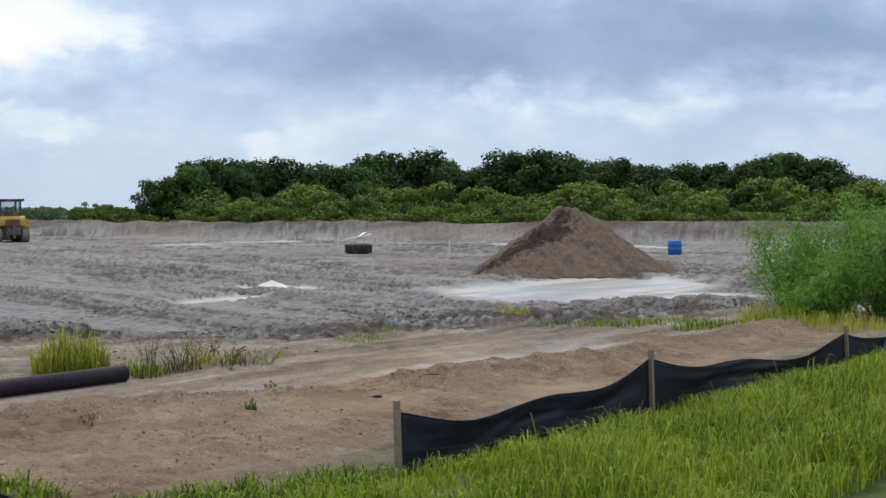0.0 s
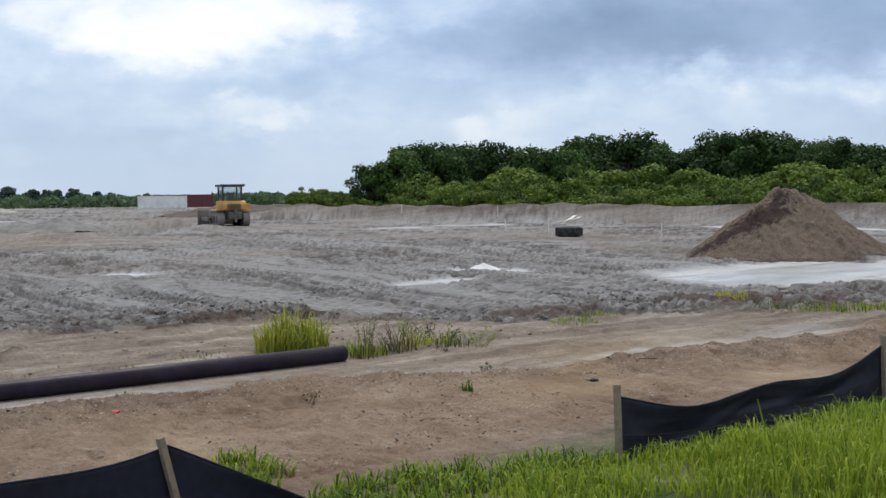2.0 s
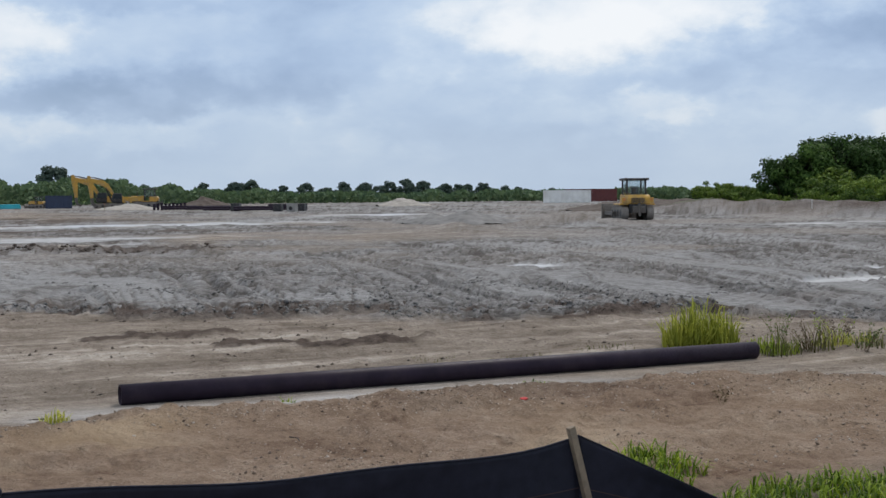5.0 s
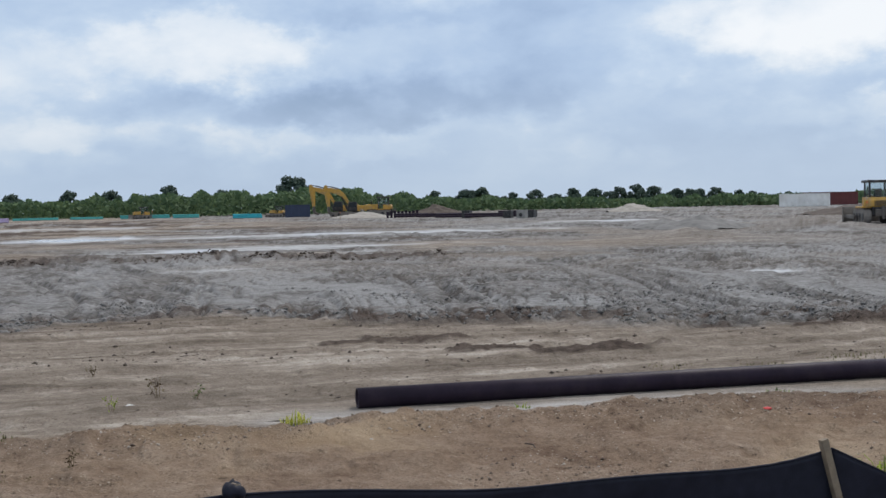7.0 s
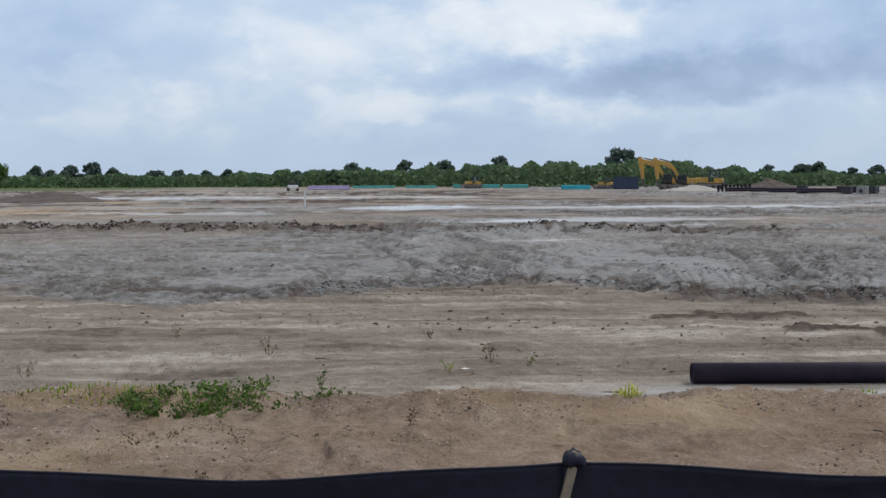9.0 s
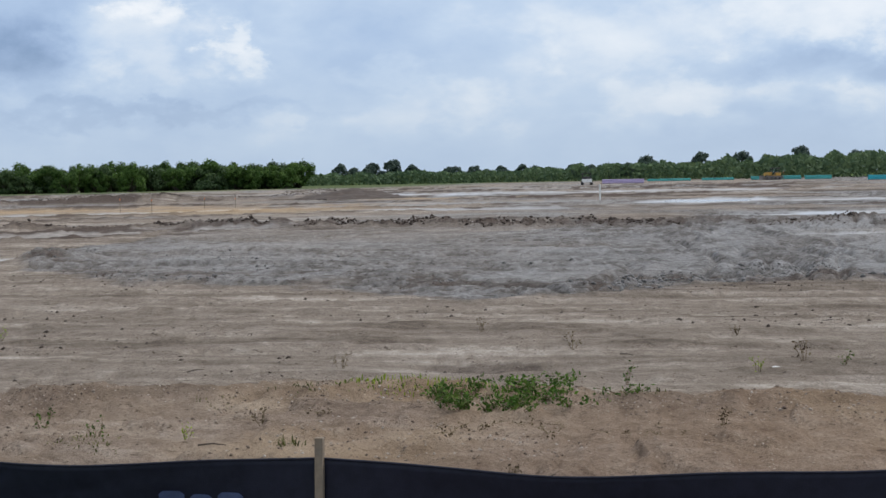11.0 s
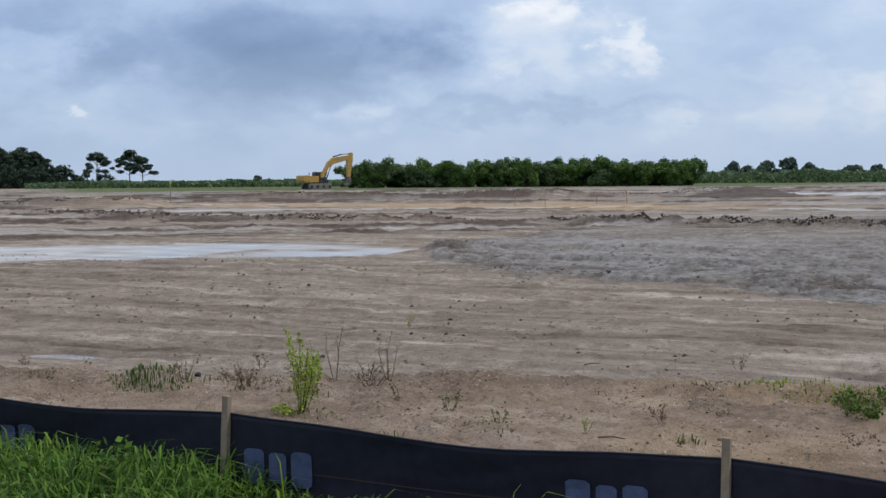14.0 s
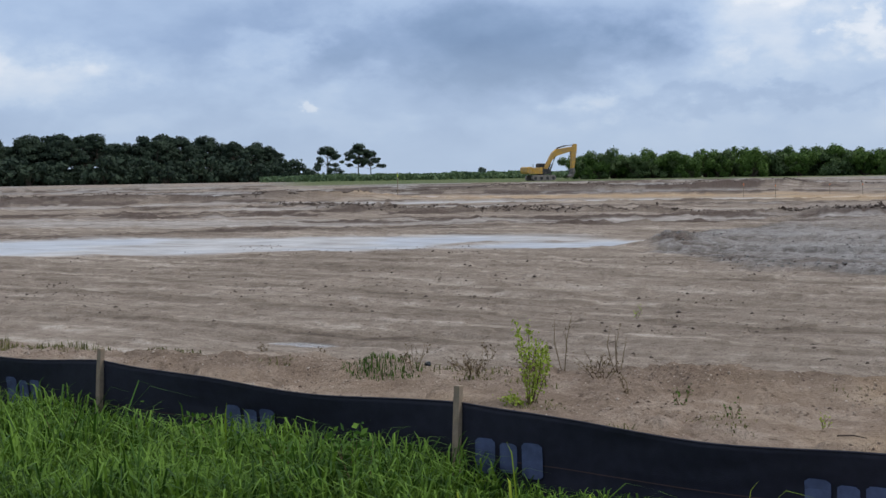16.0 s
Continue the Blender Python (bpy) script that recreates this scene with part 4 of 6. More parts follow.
# ---- silt fence ----
def fence(name, posts, tops, label, prints=(), dip=0.05, leans=(), crease=0.35, slack=()):
    """Black fabric from stake to stake; each span is a part, each stake another."""
    x0, y0 = posts[0]
    root = thing(name, pose(x0, y0, height(x0, y0)), label, "fence", "silt fences")
    base = Vector((x0, y0, height(x0, y0)))
    rng = random.Random(3)
    for k, ((ax, ay), (bx, by)) in enumerate(zip(posts[:-1], posts[1:])):
        nu, nv = 72, 20
        sag = dict(slack).get(k, dip)
        uu, vv = np.meshgrid(np.linspace(0, 1, nu), np.linspace(0, 1, nv), indexing="ij")
        gx, gy = ax + (bx - ax) * uu, ay + (by - ay) * uu
        ga, gb = height(ax, ay), height(bx, by)
        foot = ga + (gb - ga) * uu - 0.12
        head = tops[k] + (tops[k + 1] - tops[k]) * uu - sag * (6.75 * uu ** 2 if k in dict(slack) else 4 * uu) * (1 - uu) * (1 + 0.3 * np.sin(uu * 9 + k))
        nx, ny = -(by - ay), bx - ax
        ln = math.hypot(nx, ny)
        belly = (0.05 * np.sin(math.pi * uu) * np.sin(math.pi * vv) + crease * (0.09 * (fbm(uu * 5 + 7 * k, vv * 3.5 - uu * 3, 501 + k, 3) - 0.5) + 0.05 * np.abs(fbm(uu * 2.5 + 3 * k, vv * 6, 511 + k, 2) - 0.5)) * np.sin(math.pi * uu) ** 0.5)
        gx, gy, gz = gx + nx / ln * belly, gy + ny / ln * belly, foot + (head - foot) * vv
        v = np.stack([gx - base.x, gy - base.y, gz - base.z], -1).reshape(-1, 3)
        i, j = np.meshgrid(np.arange(nu - 1), np.arange(nv - 1), indexing="ij")
        f = np.stack([i * nv + j, (i + 1) * nv + j, (i + 1) * nv + j + 1, i * nv + j + 1], -1).reshape(-1)
        me = mesh_of("fabric", v, f, 4, True)
        me.materials.append(M_FABRIC)
        ob = new("fabric", me)
        ob.parent = root
        so = ob.modifiers.new("thick", "SOLIDIFY")
        so.thickness = 0.006
        # a rolled hem along the top
        bm = bmesh.new()
        line = [Vector(v[q * nv + nv - 1]) for q in range(0, nu, 3)] + [Vector(v[(nu - 1) * nv + nv - 1])]
        rings = []
        for p in line:
            rings.append([bm.verts.new(p + Vector((math.cos(t) * 0.006, 0, math.sin(t) * 0.006))) for t in np.linspace(0, 2 * math.pi, 6, endpoint=False)])
        for p, q in zip(rings[:-1], rings[1:]):
            for i in range(6):
                bm.faces.new((p[i], p[(i + 1) % 6], q[(i + 1) % 6], q[i]))
        part("hem", bm, M_FABRIC, ob)
        # a stitched seam along the middle
        bm = bmesh.new()
        low = [Vector(v[q * nv + 10]) - Vector((0.008, 0, 0)) for q in range(nu)]
        edge_a, edge_b = [bm.verts.new(p) for p in low], [bm.verts.new(p + Vector((0, 0, 0.006))) for p in low]
        for i in range(nu - 1):
            bm.faces.new((edge_a[i], edge_a[i + 1], edge_b[i + 1], edge_b[i]))
        part("seam", bm, M_SEAM, ob, "dull reddish stitched seam")
        # faded printed marks: three plain rounded blocks each, laid on the weave
        for at in prints:
            if not min(ay, by) < at < max(ay, by):
                continue
            for dy, wide, tall in ((0.15, 0.13, 0.2), (0.0, 0.11, 0.17), (-0.15, 0.13, 0.2)):
                u0 = (at + dy - ay) / (by - ay)
                bm = bmesh.new()
                cols = []
                for cu in np.linspace(-1, 1, 7):
                    half = tall / 2 * (1 - 0.18 * abs(cu) ** 6)
                    col = []
                    for cv in np.linspace(-1, 1, 5):
                        u = np.clip(u0 + cu * wide / 2 / abs(by - ay), 0, 1)
                        q, wgt = int(min(nu - 2, u * (nu - 1))), 0.0
                        wgt = u * (nu - 1) - q
                        lo = (gz[q, 0] * (1 - wgt) + gz[q + 1, 0] * wgt, gz[q, -1] * (1 - wgt) + gz[q + 1, -1] * wgt)
                        zz = min(lo[1] - 0.03, 0.335 + cv * half)
                        vf = np.clip((zz - lo[0]) / (lo[1] - lo[0]), 0, 1) * (nv - 1)
                        w0 = int(min(nv - 2, vf))
                        p = Vector(((1 - wgt) * gx[q, w0] + wgt * gx[q + 1, w0], (1 - wgt) * gy[q, w0] + wgt * gy[q + 1, w0], zz))
                        p2 = Vector(((1 - wgt) * gx[q, w0 + 1] + wgt * gx[q + 1, w0 + 1], (1 - wgt) * gy[q, w0 + 1] + wgt * gy[q + 1, w0 + 1], zz))
                        p = p.lerp(p2, vf - w0)
                        col.append(bm.verts.new(p - base - Vector((0.012, 0, 0))))
                    cols.append(col)
                for c0, c1 in zip(cols[:-1], cols[1:]):
                    for i in range(4):
                        bm.faces.new((c0[i], c0[i + 1], c1[i + 1], c1[i]))
                part("print", bm, M_PRINT, ob, "faded blue printed block")
    for k, (x, y) in enumerate(posts):
        bm = bmesh.new()
        h = tops[k] + 0.09 + rng.uniform(-0.02, 0.03) - base.z
        lean = leans[k] if k < len(leans) else rng.uniform(-0.05, 0.05)
        box(bm, -0.02, 0.02, -0.02, 0.02, -0.35, h, 0.004)
        ob = part("stake", bm, M_STAKE, root, "weathered wooden stake")
        if k == 5 and len(posts) > 5:
            bm = bmesh.new()
            bmesh.ops.create_uvsphere(bm, u_segments=16, v_segments=10, radius=1)
            for q in bm.verts:
                q.co = Vector((q.co.x * 0.04, q.co.y * 0.058, q.co.z * 0.042 + h - 0.04)) * (1 + 0.06 * noise.noise(q.co * 4))
            part("fabric_wrap", bm, M_FABRIC, ob, "black fabric bunched over the stake", True)
        ob.matrix_basis = Matrix.Translation((x - base.x - 0.03, y - base.y - math.sin(lean) * -0.3, 0)) @ pose(0, 0, 0, math.degrees(lean), 2)
    return root


POSTS = [(6.1, 13.8), (6.2, 10.8), (6.2, 7.53), (6.2, 4.43), (6.2, 1.6), (6.2, -1.0), (6.0, -4.12), (5.25, -5.15)]
TOPS = [0.62, 0.62, 0.64, 0.62, 0.61, 0.6, 0.62, 0.06]
fence("silt_fence", POSTS, TOPS, "black fabric silt fence on wooden stakes at the verge", (8.47, 6.11, 4.1, 2.2, 0.1), leans=(0.03, -0.02, 0.05, 0.03, 0.01, 0.25, -0.24, 0.0), slack=((5, 0.09), (6, 0.0)))
fence("silt_fence", [(5.3, -7.3), (5.1, -10.8), (4.9, -15.4), (4.3, -19.5)], [0.6, 0.66, 0.53, 0.5], "sagging black fabric silt fence end on wooden stakes", (-16.6,), dip=0.2, crease=1.2)


# ---- long pipe ----
def build_pipe():
    a, b = Vector((12.3, -3.1, 0.095)), Vector((11.92, -10.43, 0.1))
    root = thing("pipe", Matrix.Translation(a), "long dark plastic pipe lying on the sand", "pipe")
    for name, r in (("tube", 0.1),):
        bm = bmesh.new()
        d = (b - a)
        q = d.to_track_quat("Z", "Y").to_matrix()
        rings = []
        L = d.length
        for s, rad in ((0.0, r), (L * 0.3, r), (L * 0.6, r), (L, r), (L, r - 0.012), (0.0, r - 0.012)):
            c = d.normalized() * s
            rings.append([bm.verts.new(c + q @ Vector((math.cos(t) * rad, math.sin(t) * rad, 0))) for t in np.linspace(0, 2 * math.pi, 24, endpoint=False)])
        for k in range(len(rings)):
            p0, p1 = rings[k], rings[(k + 1) % len(rings)]
            for i in range(24):
                bm.faces.new((p0[i], p0[(i + 1) % 24], p1[(i + 1) % 24], p1[i]))
        part(name, bm, M_PIPE, root, smooth=True)


build_pipe()


# ---- machines and stores of the site ----
def on_ground(x, y, turn=0.0, lift=0.0):
    return pose(x, y, height(x, y) + lift, 0, 0, turn)


def loop_track(bm, length, tall, y0, y1):
    """A closed crawler track seen from the side, drawn out in y, with grouser bars."""
    r = tall / 2
    pts = []
    for t in np.linspace(-90, 90, 9):
        pts.append((length / 2 - r + math.cos(radians(t)) * r, r + math.sin(radians(t)) * r))
    for t in np.linspace(90, 270, 9):
        pts.append((-length / 2 + r + math.cos(radians(t)) * r, r + math.sin(radians(t)) * r))
    prism(bm, pts, y0, y1, 0.02)
    n = int(length / 0.22)
    for k in range(n):
        x = -length / 2 + r + (length - 2 * r) * (k + 0.5) / n
        for z in (-0.02, tall - 0.02):
            box(bm, x - 0.03, x + 0.03, y0 + 0.02, y1 - 0.02, z, z + 0.05)


def crawler(root, length, tall, gauge, shoe):
    for side in (-1, 1):
        bm = bmesh.new()
        loop_track(bm, length, tall, side * gauge / 2 - shoe / 2, side * gauge / 2 + shoe / 2)
        tr = part("track", bm, M_MUDTRACK, root, "mud-caked steel crawler track")
        for k in range(4):
            bm = bmesh.new()
            x = -length / 2 + tall / 2 + (length - tall) * k / 3
            y = side * (gauge / 2 + shoe / 2)
            rod(bm, (x, y - 0.03 * side, tall * 0.45), (x, y + 0.03 * side, tall * 0.45), tall * 0.3, sides=14)
            part("roller", bm, M_BLACK, tr)


def build_dozer(m, label):
    """A crawler dozer: x ahead."""
    root = thing("bulldozer", m, label, "bulldozer", "yellow machines")
    crawler(root, 3.9, 1.0, 1.85, 0.5)
    bm = bmesh.new()
    box(bm, -1.9, 1.9, -0.62, 0.62, 0.5, 1.15, 0.05)
    part("chassis", bm, M_BLACK, root)
    bm = bmesh.new()
    prism(bm, [(0.2, 1.0), (2.0, 1.0), (2.0, 1.72), (1.85, 1.82), (0.2, 1.95)], -0.5, 0.5, 0.04)
    part("hood", bm, M_YELLOW, root)
    bm = bmesh.new()
    prism(bm, [(-1.95, 1.15), (-1.95, 1.6), (-1.75, 1.82), (-0.6, 1.82), (-0.6, 1.15)], -0.9, 0.9, 0.05)
    part("fuel_tank", bm, M_YELLOW, root)
    bm = bmesh.new()
    for k in range(6):
        box(bm, -1.99, -1.955, -0.5, 0.5, 1.2 + k * 0.07, 1.235 + k * 0.07)
    part("rear_grille", bm, M_BLACK, root)
    for y in (-0.25, 0.25):
        bm = bmesh.new()
        rod(bm, (-0.6, y * 3.3, 1.85), (-1.5, y * 3.3, 2.05), 0.03, sides=8)
        part("grab_rail", bm, M_BLACK, root)
    for side in (-1, 1):
        bm = bmesh.new()
        box(bm, -1.7, 0.5, side * 0.62 if side > 0 else -1.28, 1.28 if side > 0 else -0.62, 1.08, 1.2, 0.03)
        part("fender", bm, M_YELLOW, root)
        bm = bmesh.new()
        box(bm, -1.85, -1.75, side * 0.95 - 0.22, side * 0.95 + 0.22, 1.22, 1.62, 0.03)
        panel = part("rear_panel", bm, M_YELLOW, root)
        bm = bmesh.new()
        box(bm, -1.885, -1.855, side * 0.98 - 0.08, side * 0.98 + 0.08, 1.42, 1.54, 0.01)
        part("tail_light", bm, M_ORANGE, panel, "orange tail light")
        bm = bmesh.new()
        rod(bm, (-1.5, side * 0.8, 2.95), (-1.68, side * 0.8, 2.95), 0.09, sides=10)
        part("work_light", bm, M_STEEL, root)
    for x in (-1.35, 0.15):
        for y in (-0.68, 0.68):
            bm = bmesh.new()
            box(bm, x - 0.06, x + 0.06, y - 0.06, y + 0.06, 1.2, 2.85, 0.015)
            part("cab_post", bm, M_BLACK, root)
    bm = bmesh.new()
    box(bm, -1.6, 0.4, -0.88, 0.88, 2.84, 3.02, 0.05)
    part("cab_roof", bm, M_BLACK, root)
    for x0, x1, y0, y1 in ((-1.36, -1.34, -0.62, 0.62), (0.14, 0.16, -0.62, 0.62), (-1.29, 0.09, -0.69, -0.67), (-1.29, 0.09, 0.67, 0.69)):
        bm = bmesh.new()
        box(bm, x0, x1, y0, y1, 1.8, 2.84)
        part("cab_window", bm, M_PANE, root)
    bm = bmesh.new()
    box(bm, -0.75, -0.25, -0.28, 0.28, 1.6, 1.85, 0.05)
    box(bm, -0.85, -0.72, -0.26, 0.26, 1.8, 2.4, 0.05)
    part("seat", bm, M_BLACK, root)
    bm = bmesh.new()
    rod(bm, (1.2, 0.25, 1.85), (1.2, 0.25, 2.6), 0.06)
    part("exhaust", bm, M_BLACK, root)
    bm = bmesh.new()
    prism(bm, [(2.75, 0.05), (2.62, 0.35), (2.6, 0.75), (2.7, 1.15), (2.78, 1.15), (2.7, 0.75), (2.72, 0.35), (2.84, 0.05)], -1.75, 1.75, 0.01)
    for y in (-1.72, 1.72):
        box(bm, 2.5, 2.75, y - 0.03, y + 0.03, 0.1, 1.1)
    part("blade", bm, M_MUDTRACK, root, "worn muddy steel blade")
    for y in (-1.45, 1.45):
        bm = bmesh.new()
        box(bm, -0.2, 2.6, y - 0.09, y + 0.09, 0.35, 0.6, 0.02)
        part("push_arm", bm, M_STEEL, root)
    bm = bmesh.new()
    box(bm, -2.4, -1.9, -0.45, 0.45, 0.5, 1.0, 0.05)
    prism(bm, [(-2.55, 0.3), (-2.35, 0.3), (-2.3, 1.2), (-2.45, 1.2)], -0.09, 0.09, 0.01)
    part("ripper", bm, M_STEEL, root)
    return root


def beam(bm, pts, wide):
    """A tapered box beam through points (x, z, half depth)."""
    up = [(x, z + h) for x, z, h in pts]
    dn = [(x, z - h) for x, z, h in reversed(pts)]
    prism(bm, up + dn, -wide / 2, wide / 2, 0.02)


def build_excavator(m, label, reach=1.0, scale=1.0):
    """A crawler excavator: x towards its bucket."""
    root = thing("excavator", m, label, "excavator", "yellow machines")
    root.scale = (scale,) * 3
    crawler(root, 4.6, 1.0, 2.6, 0.65)
    bm = bmesh.new()
    box(bm, -1.0, 1.0, -0.9, 0.9, 0.5, 1.0, 0.05)
    rod(bm, (0, 0, 0.95), (0, 0, 1.2), 0.75, sides=20)
    part("undercarriage", bm, M_BLACK, root)
    bm = bmesh.new()
    prism(bm, [(-3.1, 1.25), (-3.3, 1.6), (-3.3, 2.35), (-3.0, 2.5), (-2.3, 2.5), (-2.3, 1.2)], -1.45, 1.45, 0.06)
    part("counterweight", bm, M_YELLOW, root)
    bm = bmesh.new()
    box(bm, -2.3, -0.3, -1.45, 0.35, 1.2, 2.35, 0.06)
    box(bm, -2.25, -0.2, 0.35, 1.45, 1.2, 2.3, 0.06)
    part("engine_house", bm, M_YELLOW, root)
    bm = bmesh.new()
    box(bm, -0.3, 1.4, -1.4, 0.4, 1.15, 2.1, 0.06)
    part("boom_foot", bm, M_BLACK, root, "greasy black boom foot and steps")
    bm = bmesh.new()
    prism(bm, [(-0.2, 1.2), (1.75, 1.2), (1.8, 2.0), (1.45, 3.05), (0.0, 3.1), (-0.2, 2.9)], 0.45, 1.4, 0.05)
    cab = part("cab", bm, M_BLACK, root)
    bm = bmesh.new()
    prism(bm, [(0.0, 2.0), (1.6, 2.0), (1.35, 2.9), (0.05, 2.95)], 1.41, 1.43)
    part("window", bm, M_GLASS, cab)
    bm = bmesh.new()
    rod(bm, (-1.8, -0.7, 2.4), (-1.8, -0.7, 2.95), 0.07)
    part("exhaust", bm, M_BLACK, root)
    e = (6.6 * reach, 5.7)
    bm = bmesh.new()
    beam(bm, [(0.8, 1.9, 0.42), (2.3, 4.3, 0.6), (3.2, 5.0, 0.6), (e[0], e[1], 0.36)], 0.75)
    boom = part("boom", bm, M_YELLOW, root)
    for y in (-0.42, 0.42):
        bm = bmesh.new()
        rod(bm, (1.6, y, 1.5), (2.2, y, 2.9), 0.13)
        rod(bm, (2.2, y, 2.9), (2.8, y, 4.3), 0.07)
        part("boom_ram", bm, M_BLACK, boom)
    bm = bmesh.new()
    rod(bm, (3.3, 0, 5.75), (5.0, 0, 6.2), 0.12)
    rod(bm, (5.0, 0, 6.2), (e[0] + 0.45, 0, e[1] + 0.65), 0.07)
    part("stick_ram", bm, M_BLACK, boom)
    bm = bmesh.new()
    beam(bm, [(e[0] + 0.45, e[1] + 0.75, 0.12), (e[0] + 0.05, e[1], 0.3)], 0.4)
    prism(bm, [(e[0] + 0.7, e[1] + 0.75), (e[0] + 0.65, e[1] - 0.5), (e[0] + 0.12, 2.1), (e[0] - 0.42, 2.15), (e[0] - 0.5, e[1] - 0.4), (e[0] + 0.2, e[1] + 0.85)], -0.3, 0.3, 0.02)
    part("stick", bm, M_YELLOW, root)
    bm = bmesh.new()
    q = e[0] - 0.2
    prism(bm, [(q + 0.15, 2.25), (q + 0.35, 1.5), (q + 0.05, 0.75), (q - 0.75, 0.45), (q - 1.25, 0.85), (q - 0.85, 0.8), (q - 0.3, 1.1), (q - 0.2, 2.0)], -0.65, 0.65, 0.03)
    part("bucket", bm, M_STEEL, root, "dark worn bucket with teeth")
    return root


k_pane = Nodes("clear_cab_pane")
k_pane.set(Base_Color=(0.8, 0.85, 0.85), Roughness=0.03)
k_pane.bsdf.inputs["Transmission Weight"].default_value = 0.95
k_pane.bsdf.inputs["IOR"].default_value = 1.1
M_PANE = k_pane.mat

build_dozer(on_ground(79.5, -56.8, -23), "muddy yellow bulldozer with a black cab on churned mud")
small = build_dozer(on_ground(296, -23.0, 100), "small yellow loader parked beside teal pipes")
small.scale = (0.9,) * 3
small = build_dozer(on_ground(262, -47.0, 60), "small yellow machine parked by a dark container")
small.scale = (0.75,) * 3
build_excavator(on_ground(*polar(-58.1, 295), -31), "yellow excavator with raised boom beside the bush row", 1.0, 1.25)
build_excavator(on_ground(*polar(-103.55, 236), 84), "yellow excavator parked among others with its boom bent", 0.85, 0.88)
build_excavator(on_ground(*polar(-102.95, 241), 80), "second yellow excavator parked with its boom bent", 0.85, 0.92)
small = build_dozer(on_ground(*polar(-104.6, 230), 70), "yellow crawler machine parked before the excavators")
small.scale = (1.15,) * 3
small = build_dozer(on_ground(306, -212, 20), "yellow machine parked by a red container")


def container(m, size, material, label):
    """A shipping container with corrugated sides, posts and doors; x along it."""
    L, W, T = size
    root = thing("shipping_container", m, label, "container", "containers")
    for y in (-W / 2, W / 2):
        bm = bmesh.new()
        n = int(L / 0.28)
        s = 1 if y > 0 else -1
        pts = []
        for k in range(n + 1):
            x = -L / 2 + 0.1 + (L - 0.2) * k / n
            pts.append((x, y - s * (0.04 if (k // 2) % 2 else 0.0)))
        lo = [bm.verts.new((px, py, 0.15)) for px, py in pts]
        hi = [bm.verts.new((px, py, T - 0.1)) for px, py in pts]
        for k in range(n):
            bm.faces.new((lo[k], lo[k + 1], hi[k + 1], hi[k]))
        ob = part("side_wall", bm, material, root)
        so = ob.modifiers.new("thick", "SOLIDIFY")
        so.thickness = 0.01
        for z in (0.0, T - 0.12):
            bm = bmesh.new()
            box(bm, -L / 2 + 0.16, L / 2 - 0.16, y - 0.06, y + 0.06, z, z + 0.12, 0.01)
            part("rail", bm, material, root)
        for x in (-L / 2 + 0.08, L / 2 - 0.08):
            bm = bmesh.new()
            box(bm, x - 0.08, x + 0.08, y - 0.07, y + 0.07, 0, T, 0.01)
            part("corner_post", bm, material, root)
    bm = bmesh.new()
    box(bm, -L / 2 + 0.1, L / 2 - 0.1, -W / 2 + 0.06, W / 2 - 0.06, T - 0.09, T - 0.03, 0.01)
    part("top_panel", bm, material, root)
    bm = bmesh.new()
    box(bm, -L / 2 + 0.1, L / 2 - 0.1, -W / 2 + 0.06, W / 2 - 0.06, 0.1, 0.14)
    part("base_panel", bm, M_BLACK, root)
    bm = bmesh.new()
    box(bm, -L / 2 + 0.02, -L / 2 + 0.07, -W / 2 + 0.07, W / 2 - 0.07, 0.12, T - 0.12)
    part("end_wall", bm, material, root)
    for y0, y1 in ((-W / 2 + 0.08, -0.01), (0.01, W / 2 - 0.08)):
        bm = bmesh.new()
        box(bm, L / 2 - 0.07, L / 2 - 0.02, y0, y1, 0.13, T - 0.13, 0.008)
        door = part("door", bm, material, root)
        for yy in (y0 + 0.25, y1 - 0.25):
            bm = bmesh.new()
            rod(bm, (L / 2 + 0.01, yy, 0.15), (L / 2 + 0.01, yy, T - 0.15), 0.02, sides=6)
            part("lock_bar", bm, M_STEEL, door)


container(on_ground(232.5, -149.2, 57), (9.9, 2.44, 2.6), M_WHITE, "long white shipping container standing on the far ground")
container(on_ground(*polar(-123.7, 312), 57), (12.2, 2.44, 2.9), M_RED, "oxide-red shipping container behind the white one")
container(on_ground(252, -49.2, 80), (4.8, 2.44, 2.4), M_NAVY, "dark navy shipping container near the excavators")


def pipe_stack(m, length, rows, material, label, r=0.15):
    """Pipes laid side by side and on top of one another, on two bearers."""
    root = thing("pipe_stack", m, label, "pipe stack", "stacks of pipes")
    for x in (-length * 0.35, length * 0.35):
        bm = bmesh.new()
        box(bm, x - 0.06, x + 0.06, -rows[0] * r, rows[0] * r, 0, 0.1, 0.01)
        part("bearer", bm, M_STAKE, root)
    rng = random.Random(int(length * 10))
    for k, n in enumerate(rows):
        for j in range(n):
            y = (j - (n - 1) / 2) * 2 * r
            s = rng.uniform(-0.12, 0.12)
            bm = bmesh.new()
            z = 0.1 + r + k * r * 1.74
            rod(bm, (-length / 2 + s, y, z), (length / 2 + s, y, z), r * 0.98, sides=10)
            rod(bm, (length / 2 + s - 0.25, y, z), (length / 2 + s, y, z), r * 0.995 + 0.01, sides=10)
            part("pipe", bm, material, root)


